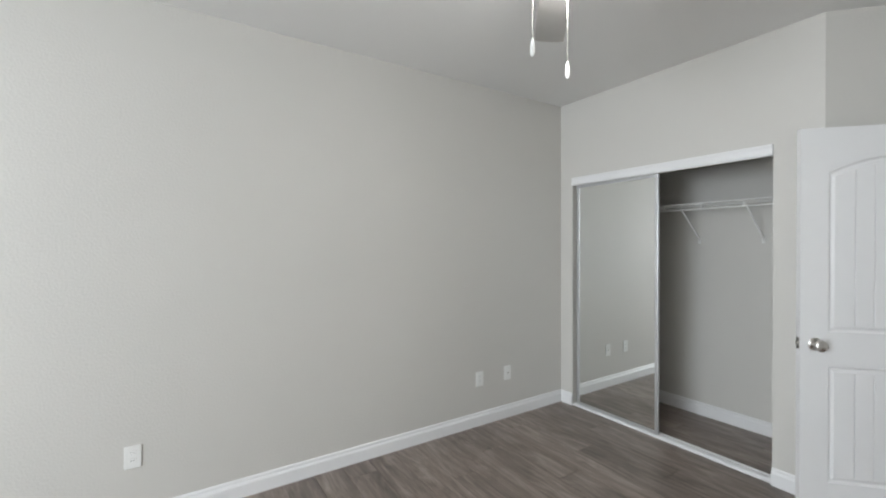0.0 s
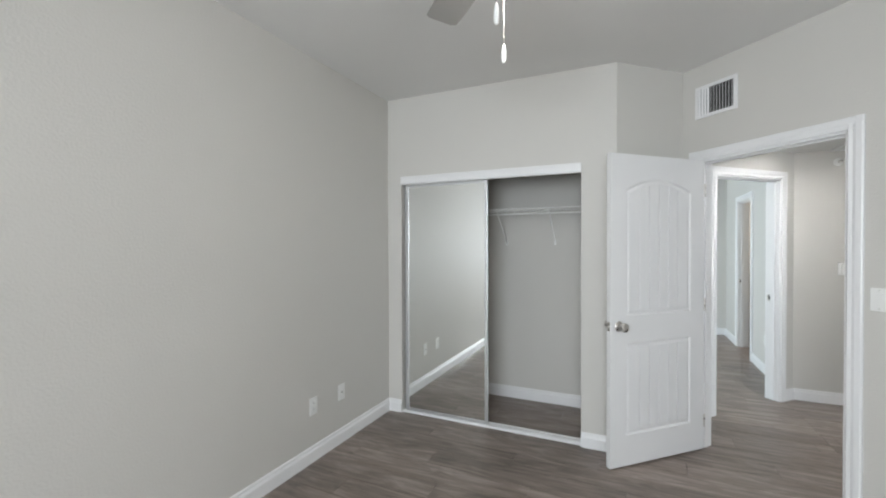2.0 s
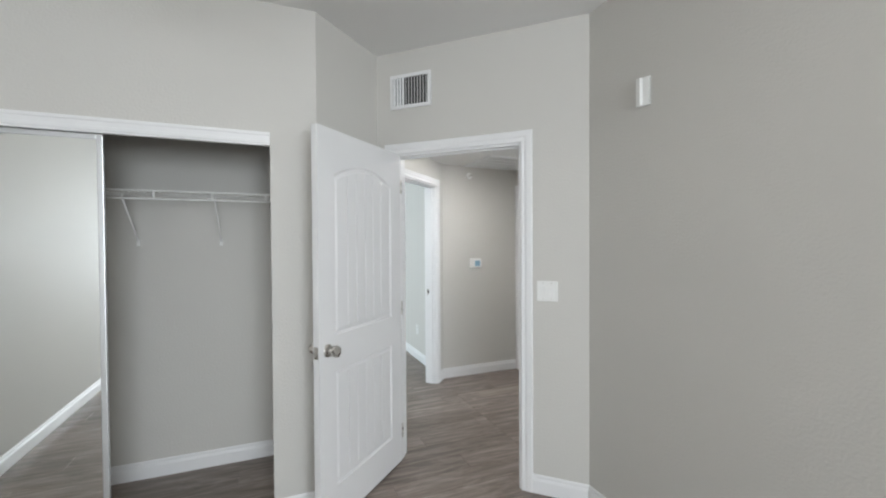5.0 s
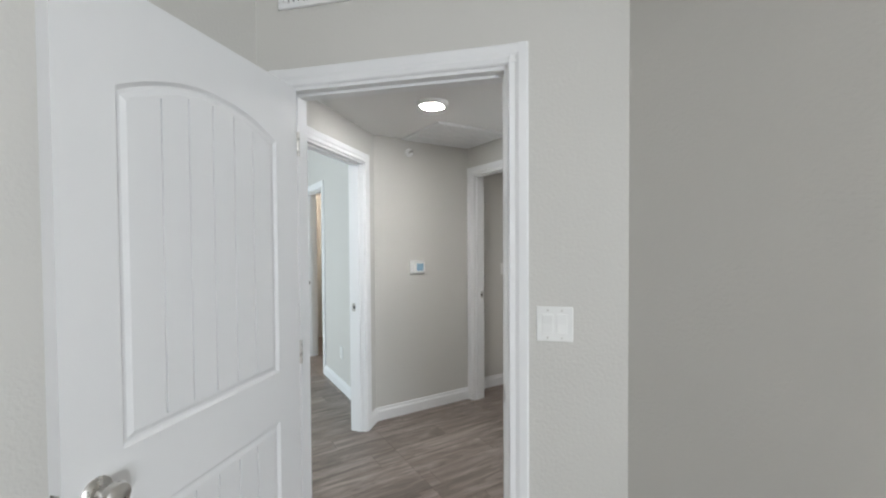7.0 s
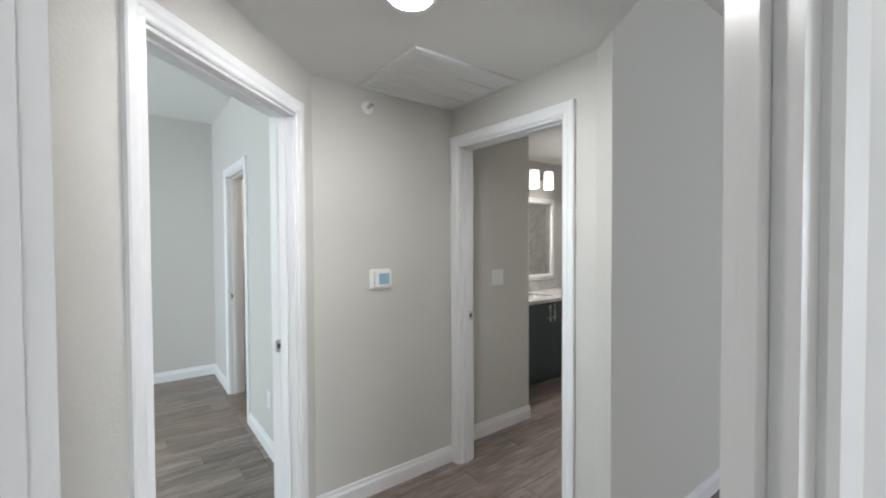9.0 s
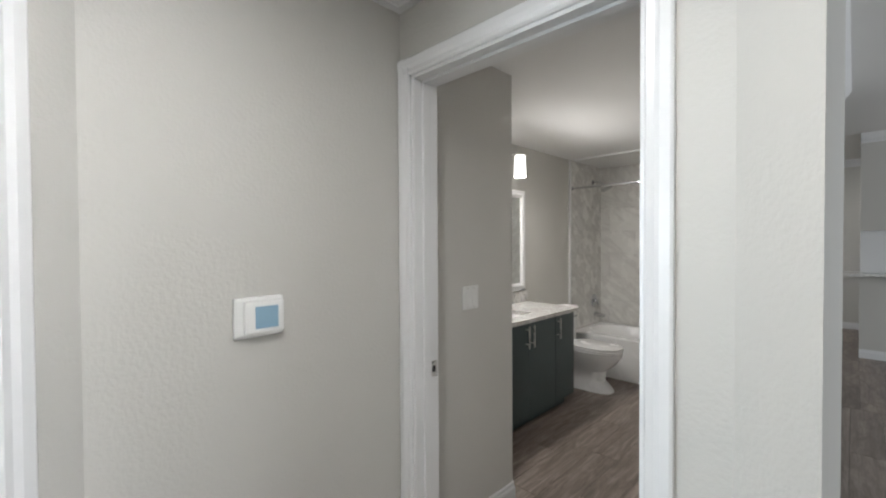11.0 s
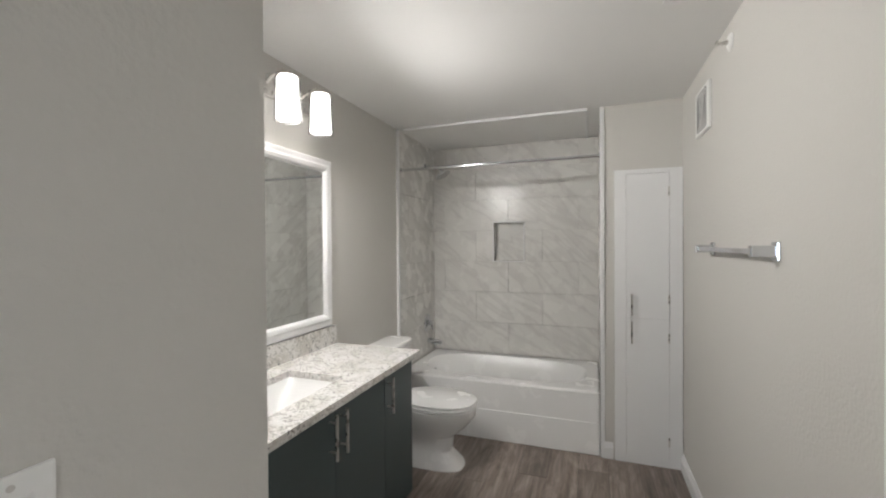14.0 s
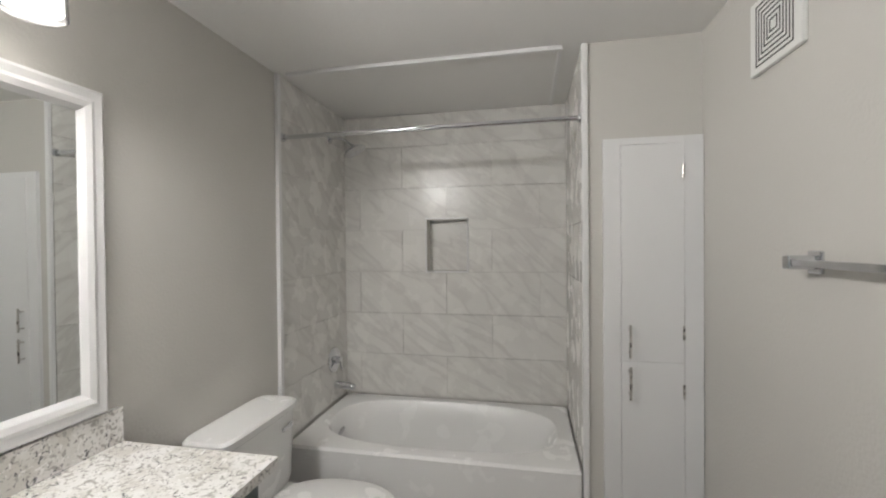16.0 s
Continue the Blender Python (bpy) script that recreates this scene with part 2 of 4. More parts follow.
# second bedroom and the bathroom beyond it
wall("wall_second_south", (4.76, -0.71), (7.68, -0.71), 0.12, H1, [(1.37, 2.13, 0, DOOR_H)], ends=(0.0, 0.1))
wall("wall_second_far", (7.68, -0.71), (7.68, 3.4), 0.1, H1)
wall("wall_second_north", (7.68, 3.4), (3.8, 3.4), 0.12, H1, [(0.5, 2.85, 0.5, 2.3)], ends=(0.1, 0.1))
wall("wall_second_west", (3.8, 3.4), (3.8, 0.2), 0.04, H1)
wall("wall_second_bath_far", (7.9, -2.4), (7.9, -0.83), 0.1, H1)
wall("wall_second_bath_back", (5.9, -2.4), (7.9, -2.4), 0.1, H1)
# living room
wall("wall_living_north", (2.42, -0.77), (-1.8, -0.735), 0.0 + 0.003, H1)
wall("wall_living_west", (-1.8, -0.6), (-1.8, -10.7), 0.12, H1, [(2.2, 5.6, 0.3, 2.35)])
wall("wall_living_far", (-1.8, -10.65), (5.3, -10.65), 0.12, H1)
wall("wall_entry_east", (5.2, -10.65), (5.2, -5.92), 0.1, H1)
wall("wall_living_return", (4.18, -5.62), (3.58, -5.62), 0.02, H1)

OUT = [(BK - 0.2, -10.9), (8.1, -10.9), (8.1, 3.6), (BK - 0.2, 3.6)]
slab("floor", OUT, -0.2, -0.006, M_DARK, "grey-brown wood-look vinyl plank floor", "floor")
slab("ceiling_main", OUT, H1, H1 + 0.15, M_CEIL, "smooth off-white painted ceiling", "ceiling")
slab("ceiling_hall", [(2.44, -0.74), (3.64, 0.46), (4.78, -0.70), (4.78, -1.70), (3.60, -1.70), (3.506, -1.55)], H2, H1 + 0.004, M_CEIL, "lowered off-white ceiling of the hall", "ceiling")
slab("ceiling_bath", [(3.7, -1.705), (5.85, -1.705), (5.85, -5.85), (3.7, -5.85)], 2.348, H1 + 0.004, M_CEIL, "lowered off-white ceiling of the bathroom", "ceiling")
ground = slab("ground", [(-60, -60), (60, -60), (60, 60), (-60, 60)], -3.3, -3.0, material("ground", (0.2, 0.22, 0.15), 0.9), "plain ground outside the windows", "ground")


def granite_material():
    m = material("speckled_granite", (0.6, 0.58, 0.55), 0.15, vary=0.05, coat=0.3)
    n, l = m.node_tree.nodes, m.node_tree.links
    b = n["Principled BSDF"]
    co = n.new("ShaderNodeTexCoord")

    def speck(scale, detail, distort, lo, hi):
        t = n.new("ShaderNodeTexNoise")
        t.inputs["Scale"].default_value, t.inputs["Detail"].default_value, t.inputs["Distortion"].default_value = scale, detail, distort
        l.new(co.outputs["Object"], t.inputs["Vector"])
        r = n.new("ShaderNodeMapRange")
        r.inputs[1].default_value, r.inputs[2].default_value = lo, hi
        l.new(t.outputs[0], r.inputs[0])
        return r.outputs[0]

    def blend(fac, a, color):
        x = n.new("ShaderNodeMix")
        x.data_type = "RGBA"
        l.new(fac, x.inputs[0])
        if isinstance(a, tuple):
            x.inputs[6].default_value = a
        else:
            l.new(a, x.inputs[6])
        x.inputs[7].default_value = color
        return x.outputs[2]

    c = blend(speck(11, 4, 0.5, 0.44, 0.62), (0.80, 0.79, 0.77, 1), (0.66, 0.64, 0.60, 1))
    c = blend(speck(42, 3, 1.6, 0.545, 0.61), c, (0.45, 0.435, 0.41, 1))
    c = blend(speck(48, 2, 1.8, 0.625, 0.67), c, (0.17, 0.17, 0.175, 1))
    c = blend(speck(60, 2, 0.8, 0.60, 0.66), c, (0.86, 0.85, 0.83, 1))
    l.new(c, b.inputs["Base Color"])
    return m


def marble_material():
    m = material("polished_marble_tile", (0.7, 0.69, 0.67), 0.27, vary=0.03)
    n, l = m.node_tree.nodes, m.node_tree.links
    b = n["Principled BSDF"]
    co, info = n.new("ShaderNodeTexCoord"), n.new("ShaderNodeObjectInfo")
    add = n.new("ShaderNodeVectorMath")
    add.operation = "MULTIPLY_ADD"
    l.new(info.outputs["Random"], add.inputs[0])
    add.inputs[1].default_value = (11, 7, 5)
    l.new(co.outputs["Object"], add.inputs[2])
    mp = n.new("ShaderNodeMapping")
    turn = n.new("ShaderNodeMapping")
    turn.inputs["Rotation"].default_value = (0, radians(36), 0)
    l.new(add.outputs[0], turn.inputs["Vector"])
    mp.inputs["Scale"].default_value = (1.3, 3, 5.0)
    l.new(turn.outputs[0], mp.inputs["Vector"])
    t = n.new("ShaderNodeTexNoise")
    t.inputs["Scale"].default_value, t.inputs["Detail"].default_value, t.inputs["Distortion"].default_value = 1.3, 7, 0.9
    l.new(mp.outputs[0], t.inputs["Vector"])
    r = n.new("ShaderNodeValToRGB")
    e = r.color_ramp.elements
    e[0].position, e[0].color = 0.40, (0.76, 0.75, 0.72, 1)
    e[1].position, e[1].color = 0.60, (0.74, 0.73, 0.70, 1)
    k = e.new(0.50)
    k.color = (0.655, 0.64, 0.615, 1)
    k = e.new(0.47)
    k.color = (0.73, 0.72, 0.69, 1)
    l.new(t.outputs[0], r.inputs[0])
    l.new(r.outputs[0], b.inputs["Base Color"])
    return m


M_GRANITE, M_MARBLE = granite_material(), marble_material()
M_GROUT = material("pale_grout", (0.62, 0.61, 0.58), 0.8)
M_SCREEN = material("pale_blue_screen", (0.28, 0.45, 0.58), 0.2)
M_BLADE = material("grey_fan_blade", (0.36, 0.35, 0.33), 0.5, vary=0.1, scale=9)


def glow_material(name, color, strength):
    m = bpy.data.materials.new(name)
    m.use_nodes = True
    b = m.node_tree.nodes["Principled BSDF"]
    b.inputs["Base Color"].default_value = (0.9, 0.9, 0.88, 1)
    b.inputs["Emission Color"].default_value = (*color, 1)
    b.inputs["Emission Strength"].default_value = strength
    return m


def glass_material():
    m = bpy.data.materials.new("clear_glass")
    m.use_nodes = True
    b = m.node_tree.nodes["Principled BSDF"]
    b.inputs["Transmission Weight"].default_value = 1.0
    b.inputs["Roughness"].default_value = 0.03
    b.inputs["IOR"].default_value = 1.45
    return m


M_SHADE = glow_material("lit_frosted_glass", (1.0, 0.965, 0.93), 3.2)
M_BULB = glow_material("bright_bulb_glass", (1.0, 0.95, 0.90), 12.0)
M_DISC = glow_material("lit_diffuser", (1.0, 0.99, 0.985), 260.0)
M_BOWL = glow_material("lit_bowl", (0.98, 0.97, 0.96), 85.0)
M_GLASS = glass_material()

# ---- trim ----


def baseboard(p, q, spans=None, cut=(0.0, 0.0)):
    m, n = along(p, q)
    for a, b in spans or [(cut[0], n - cut[1])]:
        bm = bmesh.new()
        prof = [(0, 0), (0.016, 0), (0.016, 0.072), (0.012, 0.082), (0.009, 0.086), (0.009, 0.098), (0.005, 0.106), (0, 0.106)]
        prism(bm, prof, a, b, Matrix(((0, 1, 0, 0), (1, 0, 0, 0), (0, 0, 1, 0), (0, 0, 0, 1))))
        ob = part("baseboard", bm, M_TRIM)
        ob.matrix_world = placed(m)
        tagged(ob, "white painted moulded baseboard along the wall", "baseboard", kind="structure")


def casing(name, p, q, a, b, thick, both=True, w=0.068, label="white painted moulded door casing and jamb"):
    """The casing and jambs of an opening from a to b along the wall from p to q."""
    m, n = along(p, q)
    root = thing(name, m, label, "door frame", kind="structure")
    faces = [1, -1] if both else [1]
    for f in faces:
        y0 = 0.0 if f == 1 else -thick
        for x0, x1, inner in ((a - w, a, 1), (b, b + w, -1)):
            bm = bmesh.new()
            prof = [(0, 0), (0, 0.011), (0.006, 0.016), (w * 0.35, 0.013), (w * 0.55, 0.018), (w - 0.006, 0.018), (w, 0.014), (w, 0)]
            pts = [((a - u) if inner == 1 else (b + u), y0 + f * v) for u, v in prof]
            prism(bm, pts, 0, DOOR_H + w, Matrix(((1, 0, 0, 0), (0, 0, 1, 0), (0, 1, 0, 0), (0, 0, 0, 1))))
            part("side_casing", bm, M_TRIM, root)
        bm = bmesh.new()
        pts = [(y0 + f * v, DOOR_H + u) for u, v in [(0, 0), (0, 0.0105), (0.006, 0.0155), (w * 0.35, 0.0125), (w * 0.55, 0.0175), (w - 0.006, 0.0175), (w - 0.001, 0.0135), (w - 0.001, 0)]]
        prism(bm, pts, a - w + 0.0005, b + w - 0.0005, Matrix(((0, 1, 0, 0), (1, 0, 0, 0), (0, 0, 1, 0), (0, 0, 0, 1))))
        part("head_casing", bm, M_TRIM, root)
    t = 0.012
    for x0, x1 in ((a - 0.001, a + t), (b - t, b + 0.001)):
        bm = bmesh.new()
        box(bm, x0, -thick - 0.001, 0, x1, 0.001, DOOR_H)
        part("jamb", bm, M_TRIM, root)
    bm = bmesh.new()
    box(bm, a, -thick - 0.001, DOOR_H - t, b, 0.001, DOOR_H + 0.001)
    part("head_jamb", bm, M_TRIM, root)
    for x0, x1 in ((a + t, a + t + 0.01), (b - t - 0.01, b - t)):
        bm = bmesh.new()
        box(bm, x0, -thick * 0.62, 0, x1, -thick * 0.32, DOOR_H - t, bevel=0.002)
        part("door_stop", bm, M_TRIM, root)
    bm = bmesh.new()
    box(bm, a + t, -thick * 0.62, DOOR_H - t - 0.01, b - t, -thick * 0.32, DOOR_H - t, bevel=0.002)
    part("door_stop", bm, M_TRIM, root)
    return root


def strike(root, x, y, z, side):
    bm = bmesh.new()
    box(bm, x, y - 0.016, z - 0.03, x + side * 0.002, y + 0.016, z + 0.03)
    pl = part("strike_plate", bm, M_NICKEL, root, "brushed nickel strike plate")
    # no recess: the shade of the latch hole is a near-black block
    bm = bmesh.new()
    box(bm, x + side * 0.0015, y - 0.007, z - 0.012, x + side * 0.003, y + 0.007, z + 0.012)
    part("latch_hole_shade", bm, M_DARK, pl)


T1 = casing("door_frame_1", RC, COR, D1, D1 + 0.84, 0.115)
T2 = casing("door_frame_2", Q0, Q1, 0.187, 1.027, 0.115)
T3 = casing("door_frame_3", (3.62, DY), (TX, DY), 0.191, 1.0, 0.115, w=0.062)
T4 = casing("door_frame_4", (4.76, -0.71), (7.68, -0.71), 1.37, 2.13, 0.12)
strike(T2, 0.187 + 0.0125, -0.085, 0.95, 1)
strike(T3, 1.0 - 0.0125, -0.09, 0.957, -1)
strike(T1, D1 + 0.0125, -0.02, 0.93, 1)
strike(T4, 2.13 - 0.0125, -0.03, 0.93, -1)

baseboard((BK, RW), RC)
baseboard(RC, COR, [(0, D1 - 0.068), (D1 + 0.908, 1.353)])
baseboard(COR, JOG)
baseboard(JOG, (CX, LW), [(0, 0.235), (1.722, 1.879)])
baseboard((CX, LW), (BK, LW))
baseboard((BK, LW), (BK, RW))
baseboard((3.66, 0.90), (3.66, LW))
baseboard((TX, DY), Q0)
baseboard(Q0, Q1, [(0, 0.119), (1.095, 1.56)])
baseboard((3.62, DY), (TX, DY), [(0.02, 0.129)])
room["origin"] = BATH
baseboard((4.868, -2.6), (4.868, -1.82))
baseboard((BX1, -2.6), (4.868, -2.6), cut=(0.56, 0.0))
baseboard((BX0, -5.02), (4.285, -5.02), [(0.41, 0.475)])
baseboard((BX0, -1.82), (BX0, -5.02))
baseboard((BX1, -5.02), (BX1, -4.16))
room["origin"] = MAIN
baseboard((4.76, -0.71), (7.68, -0.71), [(0.1, 1.30), (2.20, 2.92)])
baseboard((7.68, -0.71), (7.68, 3.4))
baseboard((3.58, -5.6), (3.58, -3.2))
baseboard((3.505, -3.2), (3.505, -1.54))
baseboard((3.505, -1.54), (3.64, DY))
baseboard((0.6, -10.0), (3.69, -10.0))
baseboard((1.5, -7.8), (3.42, -7.8))

# ---- doors ----


def knob(root, x, y, z, side, mat=M_NICKEL):
    bm = bmesh.new()
    m = Matrix.Translation((x, y, z)) @ Matrix.Rotation(radians(-90 * side), 4, "X")
    lathe(bm, [(0.001, 0.0), (0.033, 0.0), (0.033, 0.004), (0.028, 0.009), (0.013, 0.012), (0.011, 0.028), (0.018, 0.034), (0.027, 0.043), (0.0295, 0.053), (0.027, 0.062), (0.019, 0.068), (0.001, 0.07)], m)
    part("door_knob", bm, mat, root, "round satin nickel door knob", smooth=True)


def door_leaf(name, m, w, label, lock=0.915):
    h, st, th = 2.03, 0.125, 0.0175
    lo0, lo1, up0, spring, rise = 0.20, 0.80, 0.98, 1.80, 0.075
    root = thing(name, m, label, "door")
    bm = bmesh.new()
    box(bm, 0.01, -0.009, 0.01, w - 0.01, 0.009, h - 0.01)
    part("panel_core", bm, M_DOOR, root)
    for x0, x1 in ((0, st), (w - st, w)):
        bm = bmesh.new()
        box(bm, x0, -th, 0, x1, th, h)
        part("stile", bm, M_DOOR, root)
    for z0, z1 in ((0, lo0), (lo1, up0)):
        bm = bmesh.new()
        box(bm, st, -th, z0, w - st, th, z1)
        part("rail", bm, M_DOOR, root)
    c, hw = w / 2, w / 2 - st

    def arch(x, drop=0.0, half=None):
        return spring + rise * (1 - ((x - c) / hw) ** 2) - drop

    xs = [st + (w - 2 * st) * k / 16 for k in range(17)]
    bm = bmesh.new()
    prism(bm, [(w - st, h), (st, h)] + [(x, arch(x)) for x in xs], -th, th)
    part("top_rail", bm, M_DOOR, root)
    n, mar = 6, 0.034
    for z0, z1, curved in ((lo0, lo1, False), (up0, None, True)):
        outer = [(st, z0), (w - st, z0)] + ([(x, arch(x)) for x in xs[::-1]] if curved else [(w - st, z1), (st, z1)])
        inner = [(st + mar, z0 + mar), (w - st - mar, z0 + mar)]
        if curved:
            inner += [(st + mar + (x - st) * (w - 2 * st - 2 * mar) / (w - 2 * st), arch(x) - mar) for x in xs[::-1]]
        else:
            inner += [(w - st - mar, z1 - mar), (st + mar, z1 - mar)]
        for s in (1, -1):
            bm = bmesh.new()
            k = len(outer)
            rings = []
            for f, dep in ((0, th - 0.001), (0.25, 0.0095), (0.45, 0.0095), (0.8, 0.0145), (1.0, 0.0145)):
                rings.append([bm.verts.new((o[0] + (i[0] - o[0]) * f, s * dep, o[1] + (i[1] - o[1]) * f)) for o, i in zip(outer, inner)])
            for ra, rb in zip(rings, rings[1:]):
                for j in range(k):
                    bm.faces.new((ra[j], ra[(j + 1) % k], rb[(j + 1) % k], rb[j]))
            part("panel_moulding", bm, M_DOOR, root)
            x0, x1 = st + mar - 0.001, w - st - mar + 0.001
            bw = (x1 - x0) / n
            for j in range(n):
                a, b = x0 + j * bw + (0.003 if j else 0), x0 + (j + 1) * bw - (0.003 if j < n - 1 else 0)
                za, zb = (arch(a) - mar, arch(b) - mar) if curved else (z1 - mar, z1 - mar)
                bm = bmesh.new()
                prism(bm, [(a, z0 + mar), (b, z0 + mar), (b, zb), (a, za)], s * 0.008, s * 0.0143)
                part("board", bm, M_DOOR, root)
    knob(root, w - 0.065, th, lock, 1)
    knob(root, w - 0.065, -th, lock, -1)
    bm = bmesh.new()
    box(bm, w - 0.0005, -0.012, lock - 0.03, w + 0.0015, 0.012, lock + 0.03)
    cyl(bm, (w, 0, lock), (w + 0.009, 0, lock), 0.008)
    part("latch_plate", bm, M_NICKEL, root, "satin nickel latch plate")
    for z in (0.2, 1.02, 1.82):
        bm = bmesh.new()
        cyl(bm, (-0.004, th + 0.003, z - 0.045), (-0.004, th + 0.003, z + 0.045), 0.006)
        box(bm, -0.003, -0.012, z - 0.044, 0.0006, th, z + 0.044)
        part("hinge", bm, M_NICKEL, root, "satin nickel butt hinge", smooth=True)
    return root


door_leaf("bedroom_door", pose(3.228, 0.196, 0.012, 0, 0, 134.2), 0.813, "white two-panel arched plank door standing open into the bedroom")
door_leaf("bathroom_door", pose(3.855, -1.838, 0.012, 0, 0, -87.6), 0.9, "white two-panel arched plank door standing open inside the bathroom", 0.94)

# ---- closet ----
bm = bmesh.new()
cy0, cy1 = 0.976, 2.463
box(bm, 2.908, cy0, 1.972, 2.934, cy1, 2.042, bevel=0.002)
box(bm, 2.902, cy0, 1.982, 2.91, cy1, 2.0, bevel=0.002)
box(bm, 2.903, cy0, 2.024, 2.91, cy1, 2.04, bevel=0.002)
fascia = part("closet_track_fascia", bm, M_TRIM)
tagged(fascia, "white moulded fascia over the sliding closet doors", "trim", kind="structure")
bm = bmesh.new()
box(bm, 2.925, cy0, 0.0, 3.005, cy1, 0.008, bevel=0.001)
for x in (2.93, 2.955, 2.995):
    box(bm, x, cy0, 0.008, x + 0.006, cy1, 0.02)
tagged(part("closet_floor_track", bm, M_TRIM), "white metal floor track of the closet doors", "trim", kind="structure")


def mirror_door(x, y0, y1, label):
    root = thing("sliding_mirror_door", pose(x, y0, 0.02), label, "closet door", "closet doors")
    w, h, f = y1 - y0, 1.95, 0.024
    for a, b, c, d, nm in ((0, f, 0, h, "stile"), (w - f, w, 0, h, "stile"), (f, w - f, 0, f, "rail"), (f, w - f, h - f, h, "rail")):
        bm = bmesh.new()
        box(bm, -0.012, a, c, 0.012, b, d, bevel=0.003)
        part(nm, bm, M_ALUM, root)
    bm = bmesh.new()
    box(bm, -0.006, f - 0.002, f - 0.002, 0.002, w - f + 0.002, h - f + 0.002)
    part("mirror_pane", bm, M_MIRROR, root, "clear mirror glass")


mirror_door(2.945, 1.687, 2.425, "tall mirrored sliding closet door in a white frame")
mirror_door(2.979, 1.715, 2.455, "mirrored sliding closet door tucked behind the front one")


def wire_shelf():
    root = thing("wire_closet_shelf", pose(0, 0, 0), "white coated wire shelf with hanging rail on braces", "shelf")
    y0, y1, x0, x1, z = 0.905, 2.615, 3.35, 3.655, 1.765
    for nm, x, zz in (("front_rail", x0, z), ("front_lip", x0, z - 0.045), ("back_rail", x1, z), ("middle_rail", (x0 + x1) / 2, z - 0.004)):
        bm = bmesh.new()
        cyl(bm, (x, y0, zz), (x, y1, zz), 0.0055, seg=8)
        part(nm, bm, M_PLASTIC, root, smooth=True)
    bm = bmesh.new()
    k = 0
    while y0 + k * 0.026 < y1:
        cyl(bm, (x0, y0 + k * 0.026, z + 0.004), (x1, y0 + k * 0.026, z + 0.004), 0.0016, seg=5)
        k += 1
    tagged(part("deck_wires", bm, M_PLASTIC, root), kind="stuff")
    for k in range(6):
        bm = bmesh.new()
        y = y0 + 0.1 + k * 0.29
        box(bm, x0 - 0.003, y - 0.006, z - 0.047, x0 + 0.003, y + 0.006, z + 0.004)
        part("clip", bm, M_PLASTIC, root)
    for yb in (1.281, 1.735):
        bm = bmesh.new()
        tube(bm, [(x0, yb, z - 0.02), (x0 + 0.01, yb, z - 0.045), (x1 - 0.01, yb, 1.49), (x1, yb, 1.47)], 0.005, 8)
        box(bm, x1 - 0.006, yb - 0.009, 1.452, x1 + 0.004, yb + 0.009, 1.492)
        part("brace", bm, M_PLASTIC, root, smooth=True)


wire_shelf()

# ---- plates, vents, small fixtures ----


def on_wall(p, q, s, z):
    m, n = along(p, q)
    return m @ pose(s, 0, z)


def outlet(m, blank=False):
    root = thing("wall_outlet", m, "white blank wall plate low on the wall" if blank else "white duplex wall outlet low on the wall", "outlet", "low wall plates")
    bm = bmesh.new()
    box(bm, -0.036, 0, -0.058, 0.036, 0.006, 0.058, bevel=0.003)
    part("cover_plate", bm, M_PLASTIC, root)
    if blank:
        bm = bmesh.new()
        cyl(bm, (0, 0.005, 0), (0, 0.011, 0), 0.006)
        part("cable_jack", bm, M_NICKEL, root)
        return
    for z in (0.02, -0.02):
        bm = bmesh.new()
        box(bm, -0.017, 0.004, z - 0.014, 0.017, 0.008, z + 0.014, bevel=0.002)
        o = part("receptacle", bm, M_PLASTIC, root)
        # shade inside the uncut prong slots, laid on as dark blocks
        for x in (-0.006, 0.006):
            bm = bmesh.new()
            box(bm, x - 0.001, 0.0075, z - 0.003, x + 0.001, 0.0083, z + 0.006)
            part("slot_shade", bm, M_DARK, o)


for s, blank in ((2.92 + 0.27, False), (2.92 - 1.965, False), (2.92 - 2.26, True)):
    outlet(on_wall((CX, LW), (BK, LW), s, 0.372), blank)
outlet(on_wall((4.76, -0.71), (7.68, -0.71), 0.75, 0.37))
outlet(on_wall((3.58, -5.6), (3.58, -3.2), 1.95, 0.4))


def light_switch(m, gangs, label):
    w = 0.036 + 0.023 * (gangs - 1)
    root = thing("light_switch", m, label, "switch", "light switches")
    bm = bmesh.new()
    box(bm, -w, 0, -0.058, w, 0.006, 0.058, bevel=0.003)
    part("cover_plate", bm, M_PLASTIC, root)
    for k in range(gangs):
        x = (k - (gangs - 1) / 2) * 0.046
        bm = bmesh.new()
        box(bm, x - 0.017, 0.004, -0.034, x + 0.017, 0.0072, 0.034, bevel=0.001)
        r = part("rocker_frame", bm, M_PLASTIC, root)
        bm = bmesh.new()
        prism(bm, [(0.006, -0.031), (0.012 if k == 0 else 0.007, -0.031), (0.0085, 0.0), (0.0075 if k == 0 else 0.012, 0.031), (0.006, 0.031)], x - 0.0145, x + 0.0145, Matrix(((0, 1, 0, 0), (1, 0, 0, 0), (0, 0, 1, 0), (0, 0, 0, 1))))
        part("rocker", bm, M_PLASTIC, r)
        for z in (0.046, -0.046):
            bm = bmesh.new()
            cyl(bm, (x, 0.005, z), (x, 0.0068, z), 0.0035, seg=10)
            part("screw", bm, M_NICKEL, root)


light_switch(on_wall(RC, COR, 0.228, 1.18), 2, "white two-gang rocker light switch beside the bedroom door")
room["origin"] = BATH
light_switch(on_wall((4.868, -2.6), (4.868, -1.81), 0.357, 1.166), 2, "white two-gang rocker light switch inside the bathroom")
room["origin"] = MAIN
